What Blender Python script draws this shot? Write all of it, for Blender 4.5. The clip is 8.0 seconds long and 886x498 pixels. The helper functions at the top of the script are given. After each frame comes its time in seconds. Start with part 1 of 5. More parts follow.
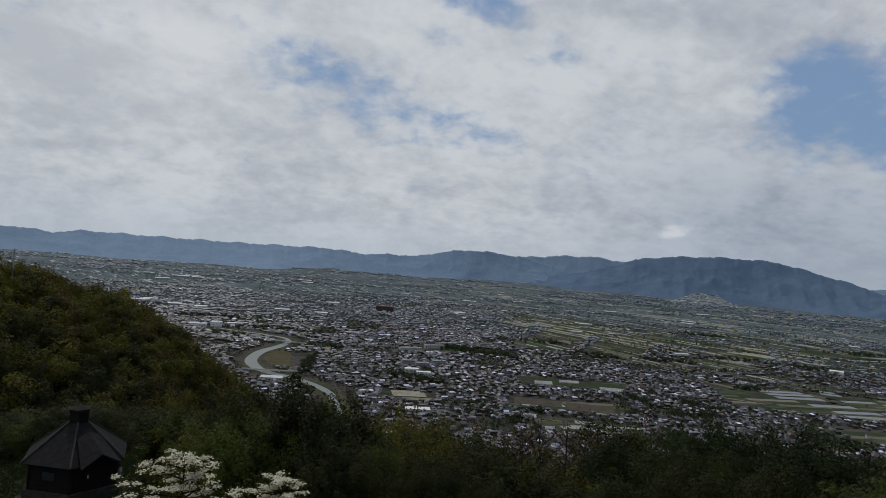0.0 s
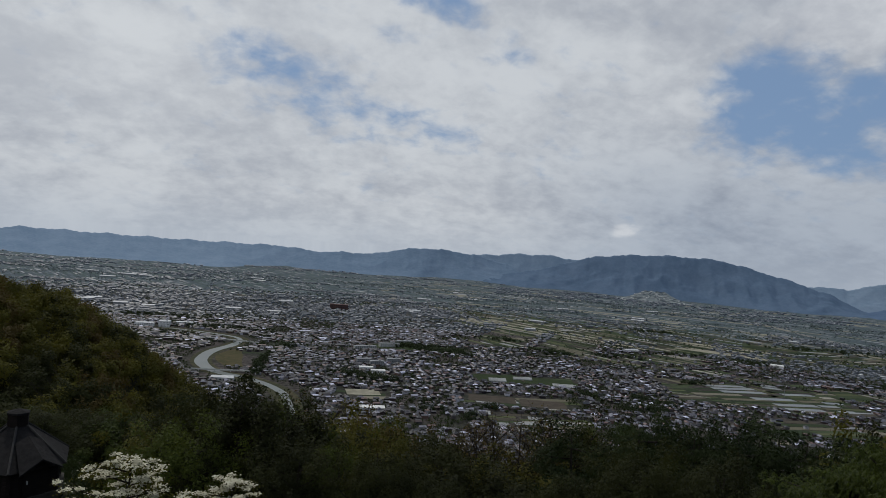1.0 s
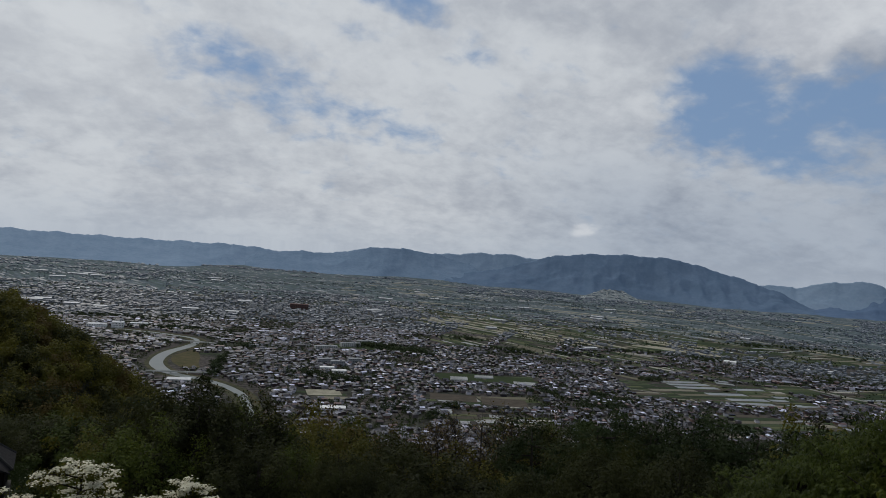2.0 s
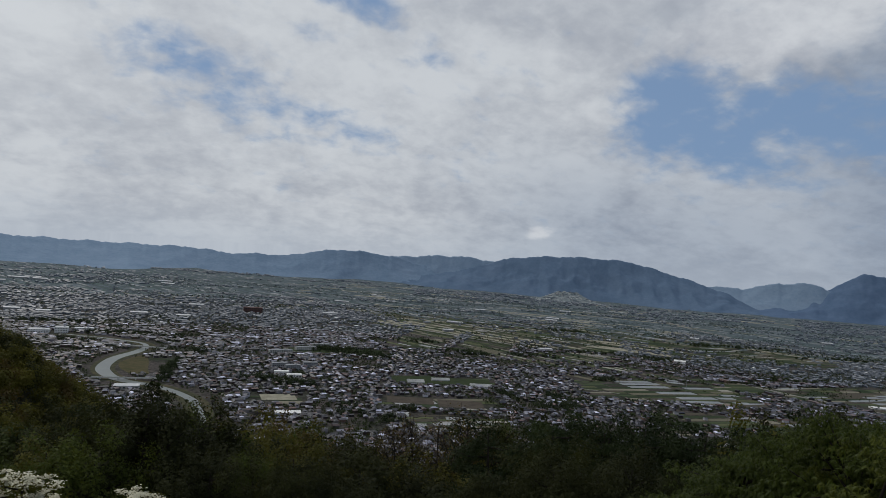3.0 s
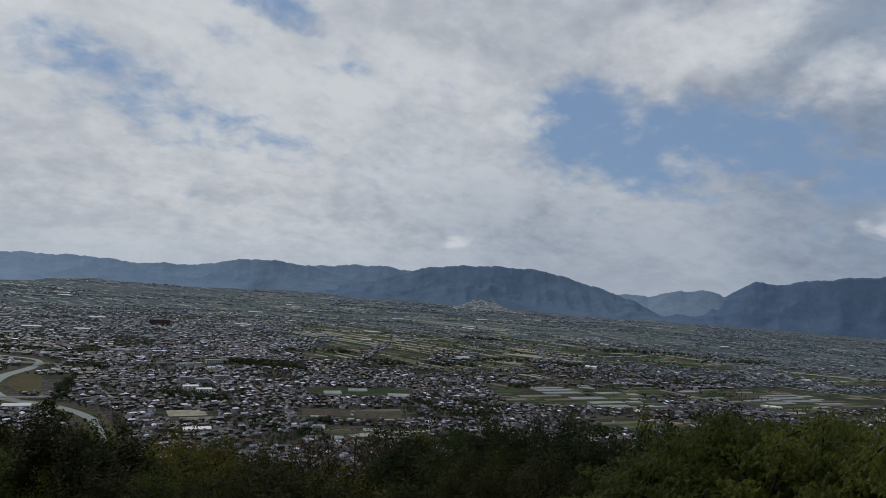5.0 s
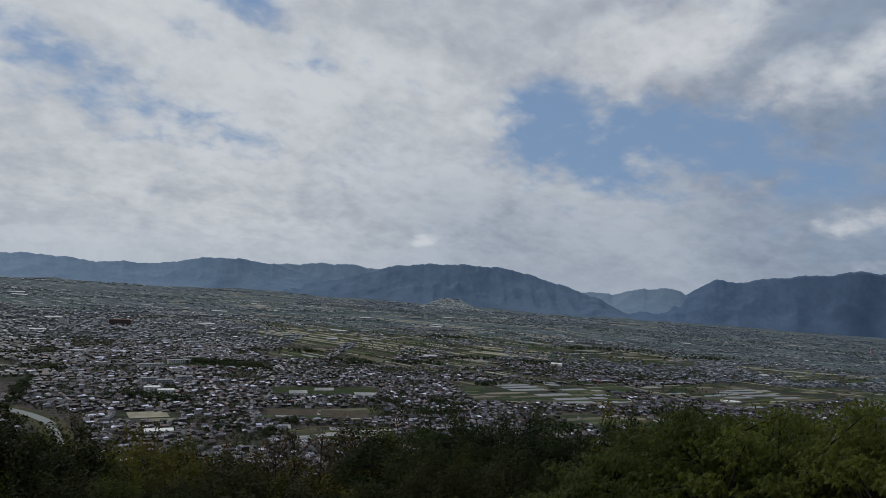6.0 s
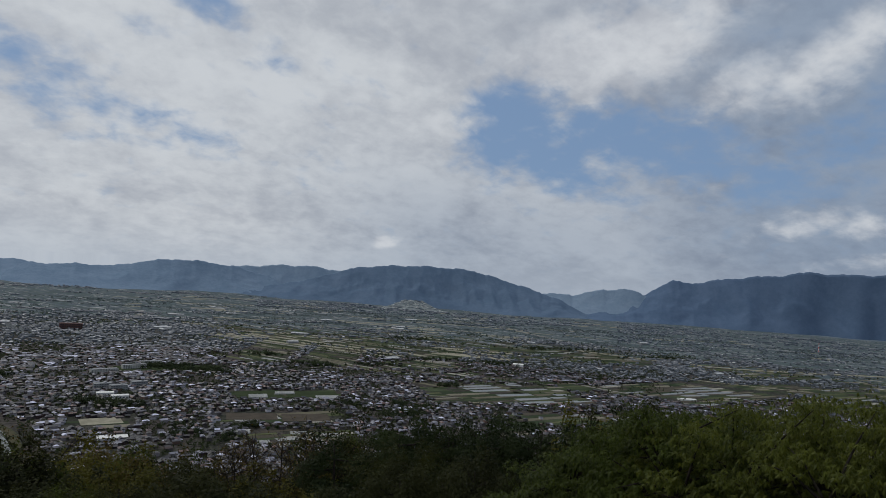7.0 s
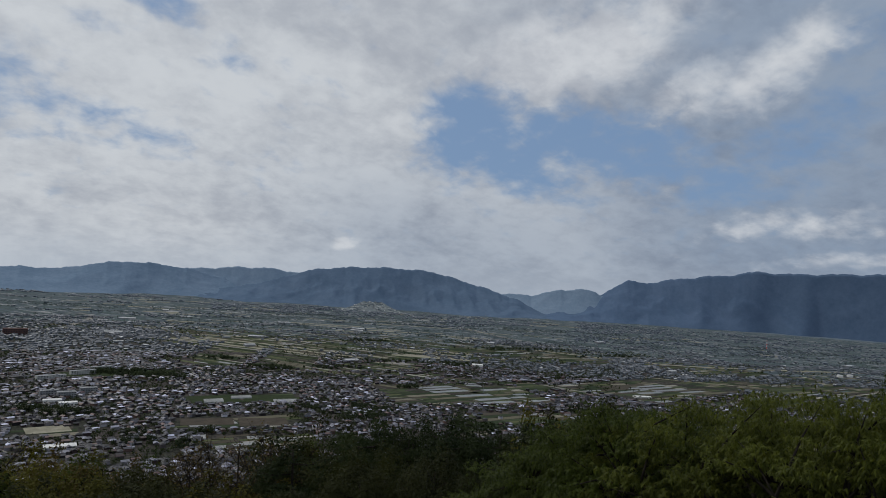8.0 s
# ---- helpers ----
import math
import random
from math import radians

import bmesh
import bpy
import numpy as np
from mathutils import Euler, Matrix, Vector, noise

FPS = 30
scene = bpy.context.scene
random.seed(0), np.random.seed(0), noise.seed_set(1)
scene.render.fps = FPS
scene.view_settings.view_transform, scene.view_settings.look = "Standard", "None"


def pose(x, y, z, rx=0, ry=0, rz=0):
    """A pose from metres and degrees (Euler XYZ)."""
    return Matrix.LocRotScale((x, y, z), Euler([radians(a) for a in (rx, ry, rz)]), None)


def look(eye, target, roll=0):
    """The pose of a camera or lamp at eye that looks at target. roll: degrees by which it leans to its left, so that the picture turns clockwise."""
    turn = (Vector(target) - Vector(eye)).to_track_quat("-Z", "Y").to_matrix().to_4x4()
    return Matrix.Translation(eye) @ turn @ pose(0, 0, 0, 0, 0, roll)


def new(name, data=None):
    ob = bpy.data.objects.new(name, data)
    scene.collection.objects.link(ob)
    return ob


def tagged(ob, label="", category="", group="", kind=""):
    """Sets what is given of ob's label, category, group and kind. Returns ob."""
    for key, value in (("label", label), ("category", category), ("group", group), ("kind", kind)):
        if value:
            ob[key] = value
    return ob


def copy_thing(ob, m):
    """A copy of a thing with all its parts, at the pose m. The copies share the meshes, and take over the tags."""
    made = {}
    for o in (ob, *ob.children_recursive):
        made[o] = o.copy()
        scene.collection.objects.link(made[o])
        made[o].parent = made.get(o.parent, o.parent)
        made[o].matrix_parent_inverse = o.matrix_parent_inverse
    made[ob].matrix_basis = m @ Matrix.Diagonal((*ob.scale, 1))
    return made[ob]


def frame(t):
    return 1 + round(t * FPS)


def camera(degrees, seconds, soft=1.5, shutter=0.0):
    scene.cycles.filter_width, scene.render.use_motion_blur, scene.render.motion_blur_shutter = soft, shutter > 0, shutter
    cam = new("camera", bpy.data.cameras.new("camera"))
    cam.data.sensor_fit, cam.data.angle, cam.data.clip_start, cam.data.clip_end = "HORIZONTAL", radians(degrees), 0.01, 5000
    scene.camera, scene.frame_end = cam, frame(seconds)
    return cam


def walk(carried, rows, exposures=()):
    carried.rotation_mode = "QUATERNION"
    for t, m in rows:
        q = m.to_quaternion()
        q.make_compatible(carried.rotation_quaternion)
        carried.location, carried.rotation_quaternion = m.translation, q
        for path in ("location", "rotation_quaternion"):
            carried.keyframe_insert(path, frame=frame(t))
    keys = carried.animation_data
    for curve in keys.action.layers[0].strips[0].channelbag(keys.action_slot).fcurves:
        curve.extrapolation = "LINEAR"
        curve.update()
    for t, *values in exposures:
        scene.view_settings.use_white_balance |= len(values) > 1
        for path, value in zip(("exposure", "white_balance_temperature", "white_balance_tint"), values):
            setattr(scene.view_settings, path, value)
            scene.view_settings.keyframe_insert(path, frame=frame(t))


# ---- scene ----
# A hillside lookout over a wide river valley with a town, fields and mountains. The camera turns where it stands.
EYE = 280.0
cam = camera(68.73, 8.0, soft=0.75)
ROWS = [
    (0.0, 90.15, -4.45, -0.012), (0.5, 90.21, -4.529, -2.171), (1.0, 90.279, -4.592, -3.992), (1.5, 90.306, -4.616, -5.6),
    (3.0, 90.995, -4.561, -11.223), (3.5, 91.245, -4.598, -13.005), (4.0, 91.642, -4.464, -14.888), (4.5, 92.148, -4.421, -16.826),
    (6.0, 92.455, -4.322, -21.403), (6.5, 92.593, -4.248, -23.02), (7.0, 92.84, -4.152, -24.748), (7.5, 93.029, -4.001, -26.468),
    (8.0, 93.188, -3.812, -28.324),
]
walk(cam, [(t, pose(0, 0, EYE, rx, ry, rz)) for t, rx, ry, rz in ROWS])

# ---- world: blue sky behind a broken layer of cloud ----
SUN_EL, SUN_AZ = 56.0, -28.0     # degrees; azimuth from ahead (+y), clockwise


class Nodes:
    """Small helper that wires maths nodes in one tree."""

    def __init__(self, tree):
        self.tree = tree

    def add(self, kind, **values):
        n = self.tree.nodes.new(kind)
        if "operation" in values:
            n.operation, n.use_clamp = values["operation"], values["use_clamp"]
        if "interpolation_type" in values:
            n.interpolation_type = values["interpolation_type"]
        if "data_type" in values:
            n.data_type, n.blend_type = values["data_type"], values["blend_type"]
        if "sky_type" in values:
            n.sky_type, n.sun_disc = values["sky_type"], values["sun_disc"]
        return n

    def link(self, a, b):
        if hasattr(a, "is_output"):
            self.tree.links.new(a, b)
        else:
            b.default_value = a

    def math(self, op, a, b=0.0, c=0.0, clamp=False):
        n = self.add("ShaderNodeMath", operation=op, use_clamp=clamp)
        for i, v in enumerate((a, b, c)):
            self.link(v, n.inputs[i])
        return n.outputs[0]

    def ramp(self, v, lo, hi, a=0.0, b=1.0):
        n = self.add("ShaderNodeMapRange", interpolation_type="SMOOTHSTEP")
        for i, x in enumerate((v, lo, hi, a, b)):
            self.link(x, n.inputs[i])
        return n.outputs[0]

    def noise(self, vec, scale, detail=4.0, rough=0.55, warp=0.0, stretch=None):
        if stretch:
            m = self.add("ShaderNodeMapping")
            m.inputs["Scale"].default_value = stretch
            self.link(vec, m.inputs[0])
            vec = m.outputs[0]
        n = self.add("ShaderNodeTexNoise")
        if vec is not None:
            self.link(vec, n.inputs["Vector"])
        n.inputs["Scale"].default_value, n.inputs["Detail"].default_value = scale, detail
        n.inputs["Roughness"].default_value, n.inputs["Distortion"].default_value = rough, warp
        return n.outputs["Fac"]

    def mix(self, f, a, b, mode="MIX"):
        n = self.add("ShaderNodeMix", data_type="RGBA", blend_type=mode)
        for sock, v in ((n.inputs[0], f), (n.inputs[6], a), (n.inputs[7], b)):
            self.link((*v, 1.0) if isinstance(v, tuple) and len(v) == 3 else v, sock)
        return n.outputs[2]


# openings of blue and thicker lumps of cloud: azimuth, elevation, half width, half height, turn (degrees), weight
BLUE = [(-12.9, 14.3, 5.6, 2.6, -12, 0.72), (-6.7, 12.7, 6.8, 2.5, -16, 0.7), (0.5, 10.9, 6.0, 1.8, -10, 0.62),
        (7.6, 17.8, 2.8, 1.6, -28, 0.6), (2.7, 21.0, 3.3, 1.2, -7, 0.9),
        (30.0, 13.6, 4.4, 3.8, -47, 1.3), (34.0, 11.2, 6.2, 2.6, -27, 1.25), (38.5, 13.2, 7.0, 2.6, -4, 1.25),
        (44.5, 11.8, 7.5, 3.0, -10, 1.1), (52.0, 9.6, 6.5, 1.9, 4, 1.0), (57.7, 13.0, 5.4, 2.8, 27, 0.7), (61, 20.5, 3, 2, 0, 0.6)]
WHITE = [(20.3, 3.2, 1.7, 0.7, 4, 1), (3.7, 1.8, 2.5, 0.7, 4, 0.7), (38, 20.6, 11, 4.6, 12, 1), (48.6, 17.2, 5.6, 2.8, 40, 0.65),
         (55, 18.8, 6.0, 3.4, 40, 0.72), (56.5, 6.2, 8.0, 1.8, 6, 0.55), (60, 3.6, 7.0, 0.9, 4, 0.5), (22, 16, 6, 6, 0, 0.35)]


def build_world():
    w = bpy.data.worlds.new("sky")
    w.use_nodes = True
    t = w.node_tree
    t.nodes.clear()
    N = Nodes(t)
    sky = N.add("ShaderNodeTexSky", sky_type="NISHITA", sun_disc=False)
    sky.sun_elevation, sky.sun_rotation = radians(SUN_EL), radians(SUN_AZ)
    sky.altitude, sky.dust_density, sky.ozone_density = 600, 1.5, 2.0
    way = N.add("ShaderNodeTexCoord").outputs["Generated"]
    sep = N.add("ShaderNodeSeparateXYZ")
    N.link(way, sep.inputs[0])
    x, y, z = sep.outputs
    az = N.math("MULTIPLY", N.math("ARCTAN2", x, y), 57.2958)
    el = N.math("MULTIPLY", N.math("ARCSINE", z), 57.2958)
    # flat cloud layer seen in perspective
    up = N.math("ADD", N.math("MAXIMUM", z, 0.0), 0.42)
    flat = N.add("ShaderNodeCombineXYZ")
    N.link(N.math("DIVIDE", x, up), flat.inputs[0])
    N.link(N.math("DIVIDE", y, up), flat.inputs[1])
    flat = flat.outputs[0]
    wob = N.math("MULTIPLY", N.math("SUBTRACT", N.noise(flat, 1.6, 4), 0.5), 9.0)
    wob2 = N.math("MULTIPLY", N.math("SUBTRACT", N.noise(flat, 2.3, 4, 0.6), 0.5), 5.0)
    az_w, el_w = N.math("ADD", az, wob), N.math("ADD", el, wob2)

    def blobs(rows, soft):
        total = 0.0
        for a, e, hw, hh, turn, weight in rows:
            c, s = math.cos(radians(turn)), math.sin(radians(turn))
            da, de = N.math("SUBTRACT", az_w, a), N.math("SUBTRACT", el_w, e)
            u = N.math("DIVIDE", N.math("ADD", N.math("MULTIPLY", da, c), N.math("MULTIPLY", de, s)), hw)
            v = N.math("DIVIDE", N.math("SUBTRACT", N.math("MULTIPLY", de, c), N.math("MULTIPLY", da, s)), hh)
            r = N.math("SQRT", N.math("ADD", N.math("MULTIPLY", u, u), N.math("MULTIPLY", v, v)))
            total = N.math("MAXIMUM", total, N.ramp(r, soft, 0.2, 0.0, weight))
        return total

    blue, white = blobs(BLUE, 1.75), blobs(WHITE, 1.6)
    puff = N.noise(flat, 15.0, 4, 0.55, 0.2)
    mid = N.noise(flat, 4.5, 5, 0.58, 0.3)
    amount = N.math("ADD", N.math("MULTIPLY", puff, 1.0), N.math("MULTIPLY", mid, 0.6))      # about 0.8
    amount = N.math("SUBTRACT", amount, N.math("MULTIPLY", blue, 0.56))
    cover = N.ramp(amount, 0.12, 0.74)
    low = N.ramp(el, 7.0, 3.0)
    cover = N.math("MAXIMUM", cover, N.math("MULTIPLY", low, 0.94))
    edge = N.math("ADD", N.math("MULTIPLY", N.math("SUBTRACT", puff, 0.5), 0.8), N.math("MULTIPLY", N.math("SUBTRACT", mid, 0.5), 1.1))
    lump = N.ramp(N.math("ADD", N.math("MULTIPLY", white, 1.1), N.math("MULTIPLY", edge, 1.3)), 0.2, 1.15)
    # cloud colour: grey undersides, brighter where thin or towards the sun
    soft_f = N.noise(way, 4.2, 3, 0.45, 0.5, (1.0, 1.0, 1.9))
    fleece = N.math("ADD", N.math("MULTIPLY", N.noise(flat, 10.0, 4, 0.5, 0.3), 0.3), N.math("MULTIPLY", N.noise(flat, 26.0, 4, 0.6, 0.2), 0.2))
    body = N.math("ADD", N.math("MULTIPLY", soft_f, 0.5), fleece)
    lit = N.ramp(body, 0.33, 0.63)
    cloud = N.mix(lit, (0.40, 0.42, 0.455), (0.60, 0.615, 0.625))
    away = N.math("MAXIMUM", N.ramp(az, 20.0, 56.0), N.math("MULTIPLY", N.ramp(az, 4.0, 26.0), N.ramp(el, 15.0, 3.0, 0.0, 0.6)))
    cloud = N.mix(away, cloud, N.mix(1.0, cloud, (0.46, 0.54, 0.66), "MULTIPLY"))
    cover = N.math("MAXIMUM", cover, N.math("MULTIPLY", lump, 0.95))
    cloud = N.mix(lump, cloud, N.mix(N.ramp(body, 0.36, 0.58), (0.46, 0.475, 0.505), (0.63, 0.64, 0.65)))
    glow = N.math("MULTIPLY", N.ramp(az, 10.0, -26.0), N.ramp(el, 4.0, 13.0, 0.0, 0.2))
    cloud = N.mix(glow, cloud, (0.82, 0.82, 0.8))
    haze = N.ramp(el, 4.5, -1.5)
    cloud = N.mix(N.math("MULTIPLY", haze, 0.6), cloud, (0.43, 0.475, 0.53))
    gap = N.mix(1.0, sky.outputs[0], (0.075, 0.075, 0.075), "MULTIPLY")
    gap = N.mix(0.8, gap, (0.2, 0.3, 0.455))
    out = N.mix(1.0, N.mix(cover, gap, cloud), (0.965, 0.995, 1.04), "MULTIPLY")
    bg = N.add("ShaderNodeBackground")
    N.link(out, bg.inputs[0])
    bg.inputs[1].default_value = 1.0
    N.link(bg.outputs[0], N.add("ShaderNodeOutputWorld").inputs[0])
    scene.world = w


build_world()
sun = new("sun", bpy.data.lights.new("sun", "SUN"))
sun.data.energy, sun.data.angle, sun.data.color = 1.3, radians(3), (1.0, 0.95, 0.86)
sa, se = radians(SUN_AZ), radians(SUN_EL)
sun.matrix_world = look((0, 0, 400), Vector((0, 0, 400)) - Vector((math.sin(sa) * math.cos(se), math.cos(sa) * math.cos(se), math.sin(se))))
scene.view_settings.exposure = -0.04


# ---- materials ----
def material(name, rough=0.8, metal=0.0):
    m = bpy.data.materials.new(name)
    m.use_nodes = True
    N = Nodes(m.node_tree)
    p = m.node_tree.nodes["Principled BSDF"]
    p.inputs["Roughness"].default_value, p.inputs["Metallic"].default_value = rough, metal
    p.inputs["Specular IOR Level"].default_value = 0.5 if rough < 0.6 else 0.12
    return m, N, p


def ramp_colors(N, fac, stops, constant=False):
    n = N.add("ShaderNodeValToRGB")
    n.color_ramp.interpolation = "CONSTANT" if constant else "LINEAR"
    while len(n.color_ramp.elements) < len(stops):
        n.color_ramp.elements.new(0.5)
    for e, (at, col) in zip(n.color_ramp.elements, stops):
        e.position, e.color = at, (*col, 1)
    N.link(fac, n.inputs[0])
    return n.outputs[0]


def surface(name, a, b, scale, rough=0.8, detail=5, bump=0.0, fine=0.0, vary=0.0, metal=0.0):
    """A surface that wanders between two colours at two scales, with some relief."""
    m, N, p = material(name, rough, metal)
    co = N.add("ShaderNodeTexCoord").outputs["Object"]
    f = N.math("ADD", N.math("MULTIPLY", N.noise(co, scale, detail), 0.65), N.math("MULTIPLY", N.noise(co, scale * 7.3, 3), 0.35))
    col = N.mix(N.ramp(f, 0.35, 0.65), a, b)
    if vary:
        r = N.add("ShaderNodeObjectInfo").outputs["Random"]
        col = N.mix(1.0, col, N.mix(r, (1 - vary,) * 3, (1 + vary,) * 3), "MULTIPLY")
    N.link(col, p.inputs["Base Color"])
    if bump:
        bn = N.add("ShaderNodeBump")
        bn.inputs["Strength"].default_value, bn.inputs["Distance"].default_value = bump, fine or 0.02
        N.link(N.noise(co, scale * 12, 4), bn.inputs["Height"])
        N.link(bn.outputs[0], p.inputs["Normal"])
    return m


def islands(name, stops, rough=0.75, source="island", constant=True, tint=0.12):
    """A colour for each piece, picked from a list by chance."""
    m, N, p = material(name, rough)
    if source == "island":
        r = N.add("ShaderNodeNewGeometry").outputs["Random Per Island"]
    else:
        r = N.add("ShaderNodeObjectInfo").outputs["Random"]
    col = ramp_colors(N, r, stops, constant)
    co = N.add("ShaderNodeTexCoord").outputs["Object"]
    f = N.noise(co, 0.35, 4)
    col = N.mix(1.0, col, N.mix(f, (1 - tint * 2,) * 3, (1 + tint * 2,) * 3), "MULTIPLY")
    N.link(col, p.inputs["Base Color"])
    return m


def foliage(name, dark, light, through_col, grain=0.14, patches=0.3, gloss=0.06, rough=0.62, glow_through=0.28, by_tree=1.0):
    """Leaves: colour by tree and by leaf, some light coming through."""
    m, N, p = material(name, rough)
    r = N.add("ShaderNodeObjectInfo").outputs["Random"]
    i = N.add("ShaderNodeNewGeometry").outputs["Random Per Island"]
    where = N.add("ShaderNodeTexCoord").outputs["Object"]
    patch = N.ramp(N.noise(where, patches, 3), 0.35, 0.65)
    f = N.math("ADD", N.math("MULTIPLY", N.math("ADD", N.math("MULTIPLY_ADD", r, by_tree, 0.5 - by_tree / 2), patch), 0.5 - grain / 2), N.math("MULTIPLY", i, grain))
    col = N.mix(f, dark, light)
    N.link(col, p.inputs["Base Color"])
    p.inputs["Specular IOR Level"].default_value = gloss
    tr = N.add("ShaderNodeBsdfTranslucent")
    N.link(N.mix(f, dark, through_col), tr.inputs[0])
    mx = N.add("ShaderNodeMixShader")
    mx.inputs[0].default_value = glow_through
    N.link(p.outputs[0], mx.inputs[1])
    N.link(tr.outputs[0], mx.inputs[2])
    out = [n for n in m.node_tree.nodes if n.type == "OUTPUT_MATERIAL"][0]
    N.link(mx.outputs[0], out.inputs[0])
    return m


M_LEAF_DARK = foliage("dark_leaves", (0.017, 0.02, 0.009), (0.039, 0.043, 0.014), (0.062, 0.066, 0.017))
M_LEAF_OLIVE = foliage("olive_spring_leaves", (0.032, 0.035, 0.01), (0.125, 0.115, 0.019), (0.2, 0.18, 0.024), 0.16, 0.1)
M_LEAF_BROWN = foliage("bronze_spring_leaves", (0.055, 0.04, 0.014), (0.085, 0.066, 0.02), (0.13, 0.09, 0.02))
M_LEAF_CHERRY = foliage("cherry_leaves", (0.012, 0.019, 0.005), (0.074, 0.098, 0.017), (0.125, 0.16, 0.02), 0.5, 0.9, 0.1, 0.5, 0.4, 0.15)
M_LEAF_BRONZE = foliage("bronze_cherry_leaves", (0.022, 0.03, 0.008), (0.12, 0.138, 0.023), (0.205, 0.225, 0.026), 0.5, 0.9, 0.1, 0.5, 0.4, 0.15)
M_NEEDLE = foliage("pine_needles", (0.011, 0.018, 0.007), (0.03, 0.042, 0.014), (0.04, 0.056, 0.015))
M_LEAF_GREEN = foliage("fresh_green_leaves", (0.018, 0.029, 0.009), (0.07, 0.088, 0.017), (0.11, 0.13, 0.02), 0.18, 0.35)
M_BARK = surface("bark", (0.010, 0.008, 0.007), (0.03, 0.025, 0.02), 6.0, 0.9, bump=0.6)
M_SHRUB = foliage("town_tree_leaves", (0.016, 0.026, 0.015), (0.055, 0.07, 0.03), (0.07, 0.09, 0.03), 0.4, 0.02)
# farthest trees: haze painted in as lighter, bluer leaf colours
M_HAZED_GREEN = foliage("hazed_tree_leaves", (0.06, 0.082, 0.085), (0.1, 0.128, 0.125), (0.1, 0.12, 0.12), 0.3, 0.01)
M_PETAL = surface("dogwood_bracts", (0.4, 0.385, 0.27), (0.58, 0.56, 0.43), 3.0, 0.6)
ROOFS = [(0, (0.013, 0.013, 0.015)), (0.26, (0.024, 0.024, 0.027)), (0.46, (0.04, 0.04, 0.045)), (0.55, (0.06, 0.036, 0.03)), (0.63, (0.085, 0.083, 0.088)),
         (0.7, (0.02, 0.025, 0.036)), (0.75, (0.18, 0.178, 0.18)), (0.83, (0.12, 0.068, 0.052)), (0.9, (0.28, 0.28, 0.29)), (0.965, (0.62, 0.62, 0.63))]
WALLS = [(0, (0.11, 0.097, 0.084)), (0.24, (0.27, 0.25, 0.23)), (0.4, (0.066, 0.046, 0.042)), (0.58, (0.034, 0.03, 0.028)), (0.74, (0.46, 0.44, 0.41)), (0.86, (0.17, 0.11, 0.08)), (0.92, (0.62, 0.6, 0.57))]
ROOFS = [(a, (b[0] * 0.95, b[1] * 0.97, b[2] * 1.2)) for a, b in ROOFS]     # a cool violet cast in the tiles
WALLS = [(a, (b[0] * 0.88, b[1] * 0.89, b[2] * 1.05)) for a, b in WALLS]
# distant roofs and walls: blue-grey aerial haze painted into their colours
HAZE_GREY = [(0, (0.068, 0.078, 0.097)), (0.25, (0.09, 0.102, 0.122)), (0.5, (0.118, 0.13, 0.15)), (0.68, (0.075, 0.087, 0.105)), (0.78, (0.155, 0.168, 0.188)), (0.9, (0.235, 0.245, 0.262)), (0.97, (0.5, 0.505, 0.515))]
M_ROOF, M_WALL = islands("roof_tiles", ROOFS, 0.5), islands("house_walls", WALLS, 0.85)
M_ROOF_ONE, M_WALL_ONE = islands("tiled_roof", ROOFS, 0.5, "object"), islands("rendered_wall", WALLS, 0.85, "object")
# the farthest ones carry more painted haze: dark tones lifted, contrast cut
HAZE_PALE = [(a, (b[0] * 0.68 + 0.045, b[1] * 0.68 + 0.058, b[2] * 0.68 + 0.075)) for a, b in HAZE_GREY]
M_ROOF_FAR_HAZED, M_WALL_FAR_HAZED = islands("far_hazed_roofs", HAZE_PALE, 0.5), islands("far_hazed_walls", HAZE_PALE, 0.85)
M_ROOF_HAZED, M_WALL_HAZED = islands("hazed_roofs", HAZE_GREY, 0.5), islands("hazed_walls", [(a, (b[0] * 1.5, b[1] * 1.5, b[2] * 1.45)) for a, b in HAZE_GREY[:5]], 0.85)


